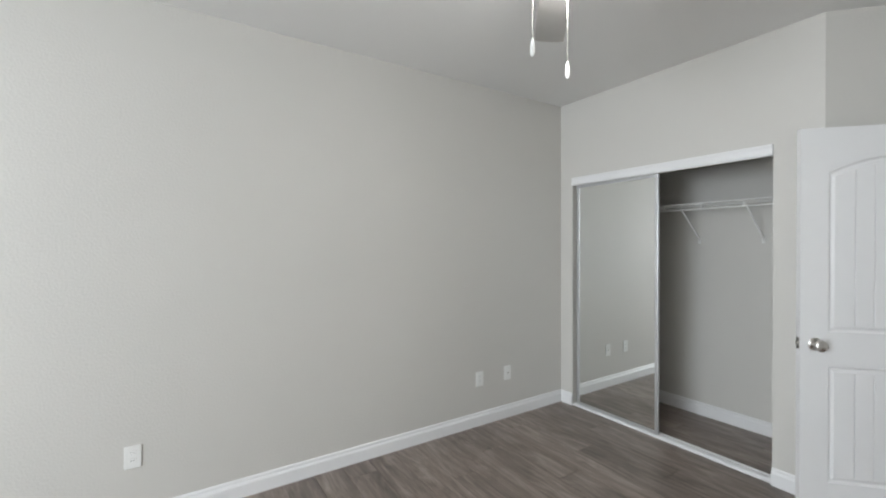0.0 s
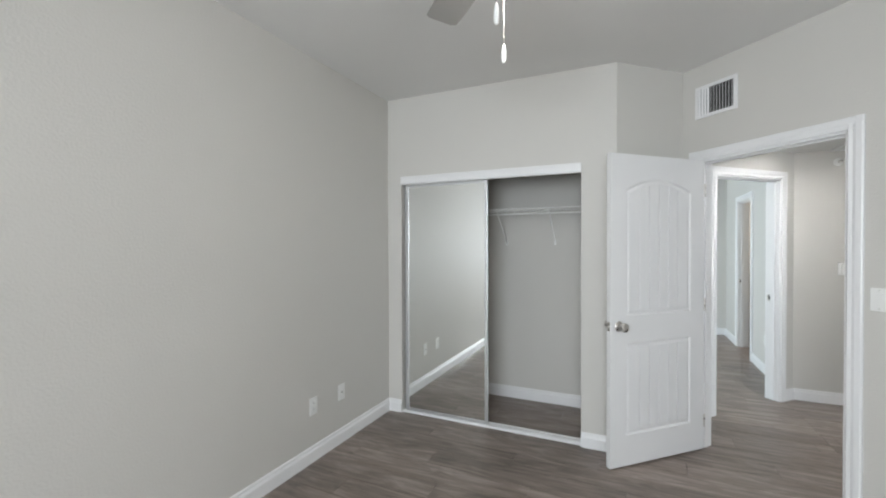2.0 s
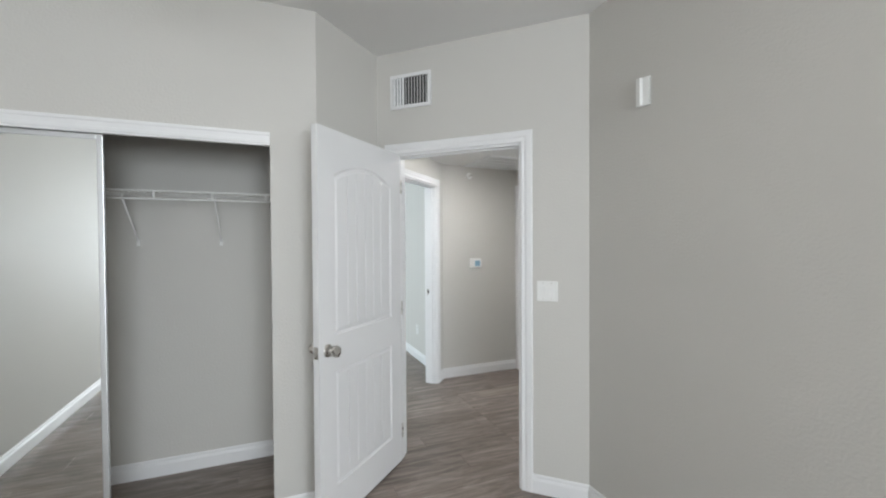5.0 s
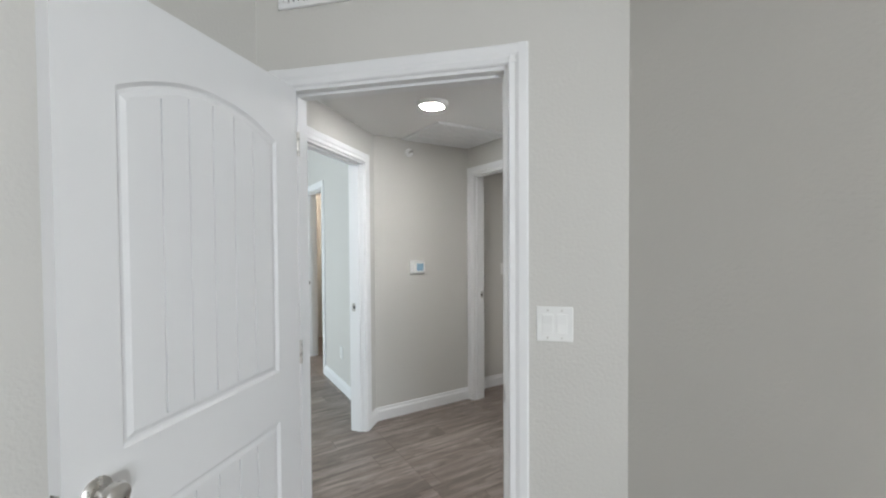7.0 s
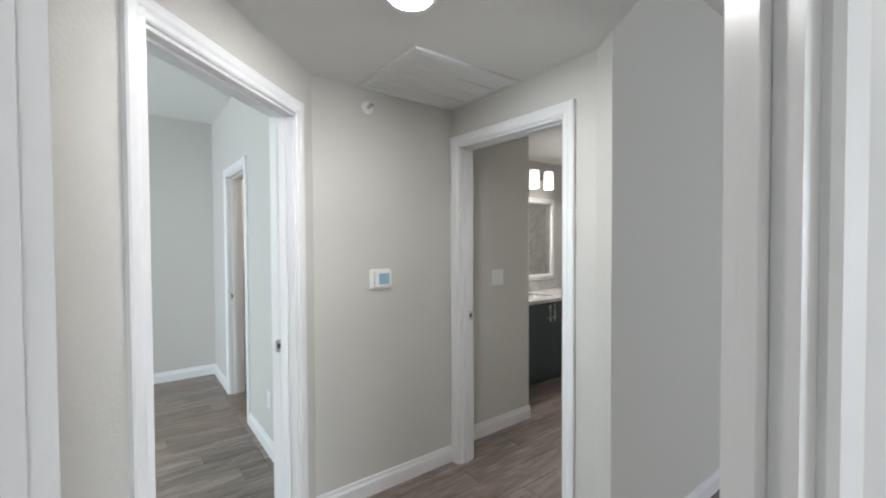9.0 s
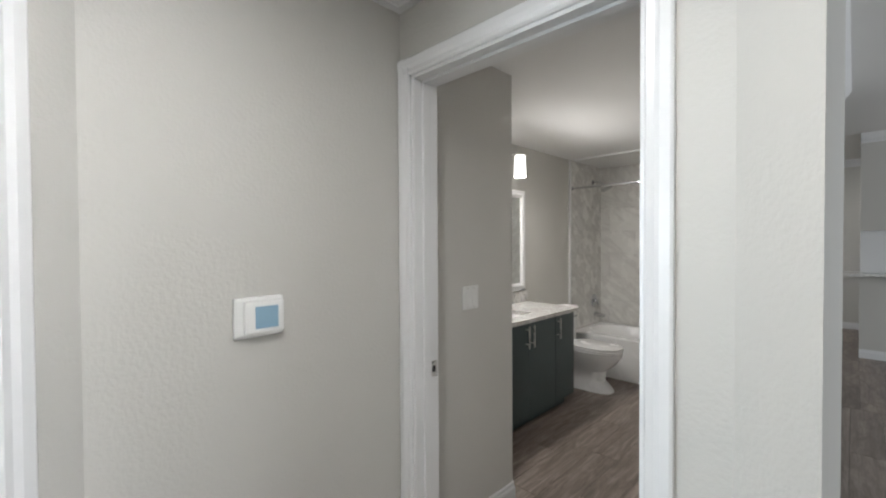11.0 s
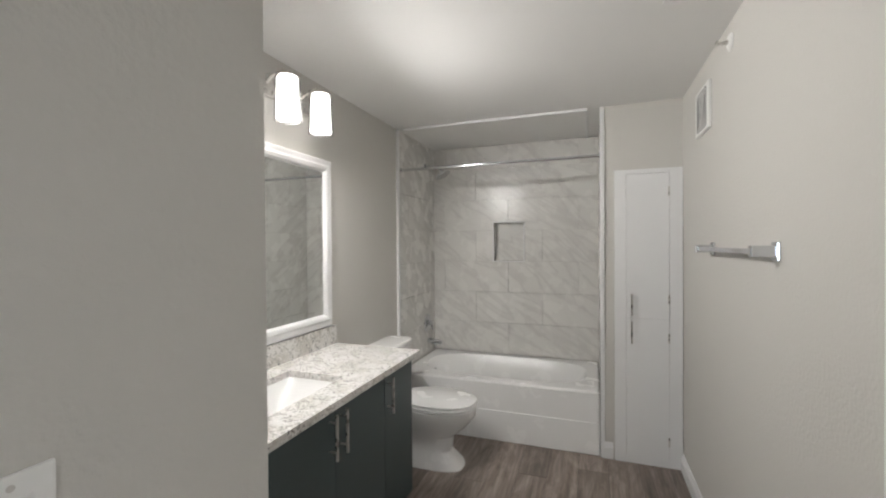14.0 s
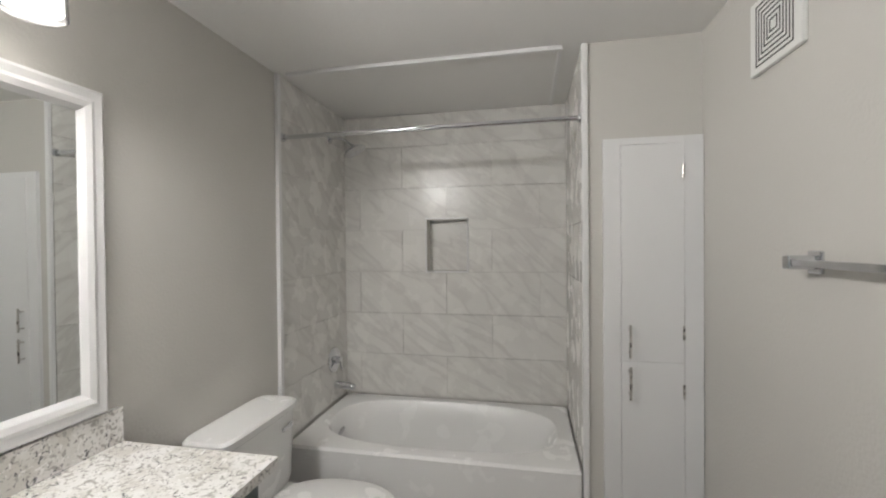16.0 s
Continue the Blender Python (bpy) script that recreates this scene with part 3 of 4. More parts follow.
light_switch(on_wall((3.58, -5.6), (3.58, -1.8), 0.35, 1.2), 1, "white single rocker light switch on the living room wall")


def louvre_vent(name, m, w, h, n, label, upright=True):
    root = thing(name, m, label, "vent")
    f = 0.022
    for a, b, c, d in ((-w / 2, w / 2, h / 2 - f, h / 2), (-w / 2, w / 2, -h / 2, -h / 2 + f), (-w / 2, -w / 2 + f, -h / 2 + f, h / 2 - f), (w / 2 - f, w / 2, -h / 2 + f, h / 2 - f)):
        bm = bmesh.new()
        box(bm, a, 0, c, b, 0.012, d, bevel=0.002)
        part("frame_bar", bm, M_TRIM, root)
    # near-black sheet painted as the shade of a duct behind the slats
    bm = bmesh.new()
    box(bm, -w / 2 + f, 0.001, -h / 2 + f, w / 2 - f, 0.003, h / 2 - f)
    part("duct_shade", bm, M_DARK, root)
    for k in range(n):
        bm = bmesh.new()
        if upright:
            x = -w / 2 + f + (w - 2 * f) * (k + 0.5) / n
            box(bm, -0.0065, -0.0012, -h / 2 + f, 0.0065, 0.0012, h / 2 - f, pose(x, 0.008, 0, 0, 0, 38 if k > n * 0.62 else -52))
        else:
            z = -h / 2 + f + (h - 2 * f) * (k + 0.5) / n
            box(bm, -w / 2 + f, -0.001, -0.009, w / 2 - f, 0.001, 0.009, pose(0, 0.008, z, -8, 0, 0))
        part("slat", bm, M_TRIM, root)
    return root


louvre_vent("supply_vent", on_wall(RC, COR, 1.098, 2.452), 0.292, 0.222, 12, "white metal supply vent with upright louvres high on the wall")
room["origin"] = BATH
louvre_vent("ceiling_vent", pose(4.02, -3.71, 2.348, -90, 0, 0), 0.15, 0.22, 7, "white ceiling register with slanted louvres in the bathroom", False)
room["origin"] = MAIN


def wall_chime():
    root = thing("wall_chime_cover", on_wall((BK, RW), RC, 2.005 - BK, 2.16), "small white plastic box mounted high on the wall", "detector")
    bm = bmesh.new()
    box(bm, -0.03, 0, -0.065, 0.03, 0.012, 0.065, bevel=0.004)
    part("base", bm, M_PLASTIC, root)
    bm = bmesh.new()
    prism(bm, [(-0.03, 0.012), (0.0, 0.02), (0.008, 0.03), (0.03, 0.03), (0.03, 0.008), (-0.03, 0.004)], -0.065, 0.065, Matrix(((1, 0, 0, 0), (0, 0, 1, 0), (0, 1, 0, 0), (0, 0, 0, 1))) @ pose(0, 0, 0))
    part("cover", bm, M_PLASTIC, root)


wall_chime()


def thermostat():
    root = thing("thermostat", on_wall((TX, DY), Q0, 0.534, 1.23), "white wall thermostat with a pale blue screen", "thermostat")
    bm = bmesh.new()
    box(bm, -0.07, 0, -0.058, 0.07, 0.014, 0.058, bevel=0.01)
    part("back_plate", bm, M_PLASTIC, root)
    bm = bmesh.new()
    box(bm, -0.066, 0.01, -0.047, 0.046, 0.03, 0.047, bevel=0.008)
    b = part("body", bm, M_PLASTIC, root)
    bm = bmesh.new()
    box(bm, -0.046, 0.029, -0.031, 0.018, 0.0315, 0.031)
    part("screen", bm, M_SCREEN, b, "pale blue display")


thermostat()


def sprinkler(m, label):
    root = thing("sprinkler_head", m, label, "sprinkler", "sprinkler heads")
    bm = bmesh.new()
    lathe(bm, [(0.012, 0.0), (0.036, 0.0), (0.036, 0.003), (0.028, 0.009), (0.016, 0.012), (0.012, 0.012)], Matrix.Rotation(radians(-90), 4, "X"))
    part("escutcheon", bm, M_PLASTIC, root, smooth=True)
    bm = bmesh.new()
    cyl(bm, (0, 0.005, 0), (0, 0.03, 0), 0.009)
    box(bm, -0.012, 0.03, -0.002, 0.012, 0.05, 0.002)
    box(bm, -0.014, 0.05, -0.01, 0.014, 0.053, 0.01)
    part("nozzle", bm, M_NICKEL, root)


sprinkler(on_wall((TX, DY), Q0, 0.603, 2.19), "white sidewall fire sprinkler on the hall wall")
room["origin"] = BATH
sprinkler(on_wall((BX0, -1.81), (BX0, -5.6), 2.25, 2.262), "white sidewall fire sprinkler on the bathroom wall")
room["origin"] = MAIN


def return_grille():
    x0, x1, y0, y1, z = 4.094, 4.68, -1.637, -0.973, H2
    root = thing("return_air_grille", pose(x0, y0, z), "white perforated return air grille in the hall ceiling", "vent")
    w, n, f = x1 - x0, y1 - y0, 0.035
    for a, b, c, d in ((0, w, 0, f), (0, w, n - f, n), (0, f, f, n - f), (w - f, w, f, n - f)):
        bm = bmesh.new()
        box(bm, a, c, -0.014, b, d, 0, bevel=0.003)
        part("frame_bar", bm, M_TRIM, root)
    # duct not built: its shade is this near-black sheet above the slats
    bm = bmesh.new()
    box(bm, f, f, -0.003, w - f, n - f, -0.001)
    part("duct_shade", bm, M_DARK, root)
    for k in range(1, 4):
        bm = bmesh.new()
        x = f + (w - 2 * f) * k / 4
        box(bm, x - 0.007, f, -0.013, x + 0.007, n - f, -0.002, bevel=0.002)
        part("cross_bar", bm, M_TRIM, root)
    m = 48
    for k in range(m):
        y = f + (n - 2 * f) * (k + 0.5) / m
        bm = bmesh.new()
        box(bm, f, -0.005, -0.0008, w - f, 0.005, 0.0008, pose(0, y, -0.008, 28, 0, 0))
        part("slat", bm, M_TRIM, root)


return_grille()


def hall_light():
    root = thing("flush_ceiling_light", pose(3.776, -0.743, H2), "round white flush ceiling light, lit", "ceiling light")
    bm = bmesh.new()
    lathe(bm, [(0.098, 0.0), (0.098, -0.012), (0.09, -0.022), (0.07, -0.025), (0.07, -0.02), (0.07, 0)], Matrix(), 40)
    part("trim_ring", bm, M_PLASTIC, root, smooth=True)
    bm = bmesh.new()
    lathe(bm, [(0.002, -0.02), (0.0695, -0.02), (0.0695, -0.026), (0.04, -0.032), (0.002, -0.034)], Matrix(), 40)
    part("diffuser", bm, M_DISC, root, "glowing frosted diffuser", smooth=True)


hall_light()


def ceiling_fan():
    cx, cy = 1.07, 0.987
    root = thing("ceiling_fan", pose(cx, cy, H1), "ceiling fan with grey blades, a lit bowl and pull chains", "ceiling fan")
    bm = bmesh.new()
    lathe(bm, [(0.07, 0), (0.068, -0.02), (0.045, -0.05), (0.013, -0.055), (0.013, -0.14), (0.06, -0.15), (0.115, -0.17), (0.12, -0.24), (0.1, -0.265), (0.06, -0.275), (0.05, -0.3)], Matrix(), 36)
    part("motor_housing", bm, M_PLASTIC, root, smooth=True)
    bm = bmesh.new()
    lathe(bm, [(0.06, -0.285), (0.075, -0.295), (0.075, -0.305), (0.06, -0.31)], Matrix(), 36)
    part("light_fitter", bm, M_NICKEL, root, smooth=True)
    bm = bmesh.new()
    lathe(bm, [(0.085, -0.3), (0.1, -0.315), (0.095, -0.335), (0.07, -0.352), (0.03, -0.36), (0.002, -0.362)], Matrix(), 36)
    part("glass_bowl", bm, M_BOWL, root, "glowing frosted glass bowl", smooth=True)
    for k in range(3):
        m = pose(0, 0, -0.262, 0, 0, 46 + 120 * k)
        bm = bmesh.new()
        box(bm, 0.09, -0.018, -0.006, 0.19, 0.018, 0.0, m)
        br = part("blade_iron", bm, M_NICKEL, root)
        bm = bmesh.new()
        pts = [(0.16, -0.055), (0.5, -0.072), (0.585, -0.07), (0.602, -0.05), (0.612, 0.05), (0.6, 0.068), (0.5, 0.07), (0.16, 0.055)]
        prism(bm, pts, 0.0, 0.006, m @ pose(0, 0, 0.004, 11, 0, 0) @ Matrix(((1, 0, 0, 0), (0, 0, 1, 0), (0, 1, 0, 0), (0, 0, 0, 1))))
        part("blade", bm, M_BLADE, br, "grey wooden blade")
    for dx, dy, z in ((-0.125, 0.005, 2.085), (0.105, 0.05, 2.075)):
        bm = bmesh.new()
        z1 = -0.29
        cyl(bm, (dx, dy, z - H1 + 0.07), (dx, dy, z1), 0.0016, seg=6)
        k = z - H1 + 0.07
        while k < z1:
            bmesh.ops.create_icosphere(bm, subdivisions=1, radius=0.0025, matrix=Matrix.Translation((dx, dy, k)))
            k += 0.006
        ch = part("pull_chain", bm, M_NICKEL, root)
        bm = bmesh.new()
        lathe(bm, [(0.001, 0), (0.006, 0.004), (0.0085, 0.018), (0.007, 0.045), (0.003, 0.062), (0.001, 0.066)], Matrix.Translation((dx, dy, z - H1)), 14)
        part("chain_pull", bm, M_PLASTIC, ch, "white drop-shaped pull", smooth=True)


ceiling_fan()

# ---- bathroom ----
room["origin"] = BATH


def vanity():
    root = thing("vanity_cabinet", pose(0, 0, 0), "dark slate-green vanity cabinet with bar handles under the granite top", "cabinet")
    bm = bmesh.new()
    box(bm, 5.295, -4.10, 0.1, 5.79, -2.605, 0.70)
    box(bm, 5.295, -4.10, 0.70, 5.79, -4.08, 0.827)
    box(bm, 5.295, -4.08, 0.70, 5.31, -2.605, 0.827)
    part("body", bm, M_GREEN, root)
    bm = bmesh.new()
    box(bm, 5.36, -4.09, 0.0, 5.79, -2.61, 0.1)
    part("toe_kick", bm, M_GREEN, root)
    edges = [-4.10, -3.785, -3.385, -2.985, -2.61]
    for k, hy in enumerate((-3.815, -3.42, -3.35, -2.66)):
        bm = bmesh.new()
        box(bm, 5.275, edges[k] + 0.0015, 0.105, 5.2945, edges[k + 1] - 0.0015, 0.817, bevel=0.0015)
        d = part("cabinet_door", bm, M_GREEN, root)
        bm = bmesh.new()
        cyl(bm, (5.243, hy, 0.635), (5.243, hy, 0.805), 0.006)
        for z in (0.665, 0.775):
            cyl(bm, (5.243, hy, z), (5.276, hy, z), 0.004)
        part("bar_handle", bm, M_NICKEL, d, "brushed nickel bar handle", smooth=True)


vanity()
SX0, SX1, SY0, SY1 = 5.385, 5.675, -3.61, -3.08


def counter():
    root = thing("vanity_worktop", pose(0, 0, 0), "white, grey and brown speckled granite vanity top with backsplash", "countertop")
    bm = bmesh.new()
    x0, x1, y0, y1, z0, z1 = 5.245, 5.797, -4.148, -2.603, 0.828, 0.858
    xs, ys = [x0, SX0, SX1, x1], [y0, SY0, SY1, y1]
    for z in (z0, z1):
        g = [[bm.verts.new((x, y, z)) for y in ys] for x in xs]
        for i in range(3):
            for j in range(3):
                if (i, j) != (1, 1):
                    bm.faces.new((g[i][j], g[i + 1][j], g[i + 1][j + 1], g[i][j + 1]))
    bm.verts.ensure_lookup_table()
    lo, hi = bm.verts[:16], bm.verts[16:]
    rim = [(i, 0) for i in range(3)] + [(3, j) for j in range(3)] + [(i, 3) for i in (3, 2, 1)] + [(0, j) for j in (3, 2, 1)]
    hole = [(1, 1), (2, 1), (2, 2), (1, 2)]
    for loop in (rim, hole):
        for a, b in zip(loop, loop[1:] + loop[:1]):
            bm.faces.new((lo[a[0] * 4 + a[1]], lo[b[0] * 4 + b[1]], hi[b[0] * 4 + b[1]], hi[a[0] * 4 + a[1]]))
    part("slab", bm, M_GRANITE, root)
    bm = bmesh.new()
    box(bm, 5.778, -4.148, 0.8585, 5.799, -2.603, 0.966, bevel=0.002)
    part("backsplash", bm, M_GRANITE, root)


counter()


def loft(bm, rings, close_first=False, close_last=False):
    vs = [[bm.verts.new(p) for p in r] for r in rings]
    n = len(vs[0])
    for a, b in zip(vs, vs[1:]):
        for k in range(n):
            bm.faces.new((a[k], a[(k + 1) % n], b[(k + 1) % n], b[k]))
    if close_first:
        bm.faces.new(vs[0][::-1])
    if close_last:
        bm.faces.new(vs[-1])


def squircle(cx, cy, z, rx, ry, power, n=48):
    out = []
    for k in range(n):
        a = 2 * math.pi * k / n
        c, s = math.cos(a), math.sin(a)
        out.append((cx + rx * math.copysign(abs(c) ** (2 / power), c), cy + ry * math.copysign(abs(s) ** (2 / power), s), z))
    return out


def sink():
    cx, cy = (SX0 + SX1) / 2, (SY0 + SY1) / 2
    rx, ry = (SX1 - SX0) / 2, (SY1 - SY0) / 2
    root = thing("undermount_sink", pose(cx, cy, 0), "white rectangular undermount sink set in the granite top", "sink")
    bm = bmesh.new()
    loft(bm, [squircle(0, 0, 0.8275, rx + 0.02, ry + 0.02, 12), squircle(0, 0, 0.8275, rx + 0.003, ry + 0.003, 12), squircle(0, 0, 0.81, rx - 0.005, ry - 0.008, 9),
              squircle(0, 0, 0.735, rx - 0.045, ry - 0.12, 6), squircle(0, 0, 0.715, rx - 0.07, ry - 0.16, 5), squircle(0, 0, 0.71, 0.02, 0.02, 2)], close_last=True)
    part("basin", bm, M_ENAMEL, root, smooth=True)
    bm = bmesh.new()
    lathe(bm, [(0.001, 0.712), (0.02, 0.712), (0.022, 0.715), (0.012, 0.717), (0.001, 0.717)], Matrix())
    part("drain", bm, M_CHROME, root, "chrome drain", smooth=True)


sink()


def faucet():
    fy, fx, z = -3.36, 5.728, 0.858
    root = thing("sink_faucet", pose(fx, fy, z), "brushed nickel two-handle faucet with a high arched spout", "faucet")
    bm = bmesh.new()
    loft(bm, [squircle(0, 0, 0, 0.03, 0.085, 3), squircle(0, 0, 0.012, 0.03, 0.085, 3), squircle(0, 0, 0.02, 0.022, 0.075, 3)], True, True)
    part("base_plate", bm, M_NICKEL, root, smooth=True)
    bm = bmesh.new()
    pts, rs = [(0, 0, 0.015), (0, 0, 0.06)], [0.026, 0.02]
    for k in range(11):
        a = radians(180 - k * 17.5)
        pts.append((-0.058 - 0.058 * math.cos(a), 0, 0.112 + 0.06 * math.sin(a)))
        rs.append(0.0175 - 0.0003 * k)
    tube(bm, [(-abs(p[0]) if i > 1 else p[0], p[1], p[2]) for i, p in enumerate(pts)], rs, 16)
    part("spout", bm, M_NICKEL, root, smooth=True)
    for s in (1, -1):
        bm = bmesh.new()
        lathe(bm, [(0.024, 0.014), (0.02, 0.03), (0.013, 0.07), (0.014, 0.088), (0.009, 0.096), (0.001, 0.098)], Matrix.Translation((0, s * 0.062, 0)), 20)
        tube(bm, [(0, s * 0.062, 0.09), (0.0, s * 0.09, 0.094), (0.004, s * 0.128, 0.098)], [0.009, 0.008, 0.006], 10)
        part("handle", bm, M_NICKEL, root, smooth=True)


faucet()


def bath_mirror():
    y0, y1, z0, z1, f = -4.10, -2.66, 0.972, 1.922, 0.072
    root = thing("framed_bathroom_mirror", pose(5.797, 0, 0), "wide wall mirror in a moulded white frame over the vanity", "mirror")
    bm = bmesh.new()
    box(bm, -0.012, y0 + f - 0.01, z0 + f - 0.01, -0.004, y1 - f + 0.01, z1 - f + 0.01)
    part("mirror_pane", bm, M_MIRROR, root, "clear mirror glass")
    prof = [(0, 0), (0, 0.018), (0.01, 0.026), (0.03, 0.024), (0.042, 0.03), (0.058, 0.026), (f, 0.014), (f, 0)]
    cor = [(y0, z0, 1, 1), (y1, z0, -1, 1), (y1, z1, -1, -1), (y0, z1, 1, -1)]
    for k in range(4):
        a, b = cor[k], cor[(k + 1) % 4]
        bm = bmesh.new()
        r0 = [bm.verts.new((-d, a[0] + a[2] * u, a[1] + a[3] * u)) for u, d in prof]
        r1 = [bm.verts.new((-d, b[0] + b[2] * u, b[1] + b[3] * u)) for u, d in prof]
        for j in range(len(prof) - 1):
            bm.faces.new((r0[j], r0[j + 1], r1[j + 1], r1[j]))
        part("frame_side", bm, M_TRIM, root)


bath_mirror()


def vanity_light():
    root = thing("vanity_light", pose(0, 0, 0), "four-shade brushed nickel vanity light with lit frosted glass", "wall light")
    ys = (-3.845, -3.60, -3.355, -3.11)
    bm = bmesh.new()
    box(bm, 5.775, -3.95, 2.14, 5.799, -3.0, 2.25, bevel=0.004)
    part("back_plate", bm, M_NICKEL, root)
    for y in ys:
        bm = bmesh.new()
        tube(bm, [(5.78, y, 2.2), (5.72, y, 2.235), (5.67, y, 2.24), (5.66, y, 2.225)], 0.008, 10)
        cyl(bm, (5.66, y, 2.2), (5.66, y, 2.235), 0.022)
        part("arm", bm, M_NICKEL, root, smooth=True)
        bm = bmesh.new()
        lathe(bm, [(0.02, 2.212), (0.04, 2.21), (0.047, 2.2), (0.053, 2.022), (0.05, 2.022), (0.048, 2.026)], Matrix.Translation((5.66, y, 0)), 28)
        sh = part("shade", bm, M_SHADE, root, "glowing frosted glass shade", smooth=True)
        bm = bmesh.new()
        lathe(bm, [(0.001, 2.022), (0.0475, 2.022), (0.0475, 2.018), (0.03, 2.016), (0.001, 2.0155)], Matrix.Translation((5.66, y, 0)), 24)
        part("lamp_glass", bm, M_BULB, sh, "bright open underside")
        bm = bmesh.new()
        lathe(bm, [(0.02, 2.226), (0.05, 2.218), (0.052, 2.206), (0.049, 2.206), (0.047, 2.213), (0.02, 2.215)], Matrix.Translation((5.66, y, 0)), 24)
        part("shade_cap", bm, M_NICKEL, sh, "brushed nickel cap", smooth=True)
        bm = bmesh.new()
        m = Matrix.Translation((5.66, y, 0))
        loft(bm, [[m @ Vector((r * math.cos(k * math.pi / 16), r * math.sin(k * math.pi / 16), z)) for k in range(32)] for r, z in ((0.054, 2.214), (0.062, 2.008), (0.0595, 2.008), (0.052, 2.212))])
        g = part("outer_glass", bm, M_GLASS, sh, "clear outer glass sleeve", smooth=True)
        g.visible_shadow = False
        # added spot before the shade, throwing the fixture's light only into the room
        spot("added_vanity_spot", placed(Matrix.Translation((5.592, y, 2.1))).translation, (4.45, y - 0.45, 1.0), 15, (1.0, 0.97, 0.945), 0.05)


vanity_light()


def toilet():
    cy = -4.6
    root = thing("toilet", pose(5.79, cy, 0, 0, 0, 180), "white two-piece toilet with the lid closed", "toilet")
    # x runs forward from the wall
    bm = bmesh.new()
    rings = []
    for z, c, rx, ry, pw in ((0.0, 0.41, 0.245, 0.115, 3), (0.03, 0.41, 0.235, 0.11, 3), (0.10, 0.40, 0.175, 0.085, 2.6), (0.19, 0.41, 0.175, 0.09, 2.4), (0.26, 0.445, 0.225, 0.14, 2.2),
                            (0.34, 0.465, 0.268, 0.178, 2.1), (0.385, 0.465, 0.272, 0.183, 2.1), (0.392, 0.465, 0.26, 0.172, 2.1)):
        rings.append(squircle(c, 0, z, rx, ry, pw))
    loft(bm, rings, True, True)
    part("bowl", bm, M_ENAMEL, root, smooth=True)
    bm = bmesh.new()
    loft(bm, [squircle(0.24, 0, 0.36, 0.11, 0.17, 5), squircle(0.22, 0, 0.39, 0.13, 0.18, 5)], True, True)
    part("deck", bm, M_ENAMEL, root, smooth=True)
    for nm, z0, z1, g in (("seat", 0.395, 0.412, 0.0), ("lid", 0.416, 0.436, -0.004)):
        bm = bmesh.new()
        c, rx, ry = 0.48, 0.262 + g, 0.185 + g
        loft(bm, [squircle(c, 0, z0, rx - 0.006, ry - 0.006, 2.3), squircle(c, 0, z0 + 0.004, rx, ry, 2.3), squircle(c, 0, z1 - 0.006, rx, ry, 2.3), squircle(c, 0, z1, rx - 0.012, ry - 0.012, 2.3)], True, True)
        part(nm, bm, M_ENAMEL, root, smooth=True)
    bm = bmesh.new()
    loft(bm, [squircle(0.1, 0, 0.385, 0.08, 0.205, 7), squircle(0.1, 0, 0.42, 0.088, 0.222, 7), squircle(0.1, 0, 0.715, 0.094, 0.236, 7)], True, True)
    tank = part("tank", bm, M_ENAMEL, root, smooth=True)
    bm = bmesh.new()
    loft(bm, [squircle(0.1, 0, 0.716, 0.096, 0.24, 7), squircle(0.102, 0, 0.724, 0.104, 0.248, 7), squircle(0.102, 0, 0.748, 0.104, 0.248, 7), squircle(0.1, 0, 0.758, 0.094, 0.238, 7)], True, True)
    part("tank_lid", bm, M_ENAMEL, root, smooth=True)
    bm = bmesh.new()
    cyl(bm, (0.19, 0.17, 0.66), (0.205, 0.17, 0.66), 0.012)
    box(bm, 0.2, 0.1, 0.652, 0.208, 0.175, 0.668, bevel=0.002)
    part("flush_lever", bm, M_CHROME, tank, "chrome flush lever")
    for s in (1, -1):
        bm = bmesh.new()
        lathe(bm, [(0.014, 0), (0.014, 0.012), (0.008, 0.02), (0.001, 0.021)], Matrix.Translation((0.36, s * 0.098, 0.012)), 14)
        part("bolt_cap", bm, M_PLASTIC, root, smooth=True)


toilet()


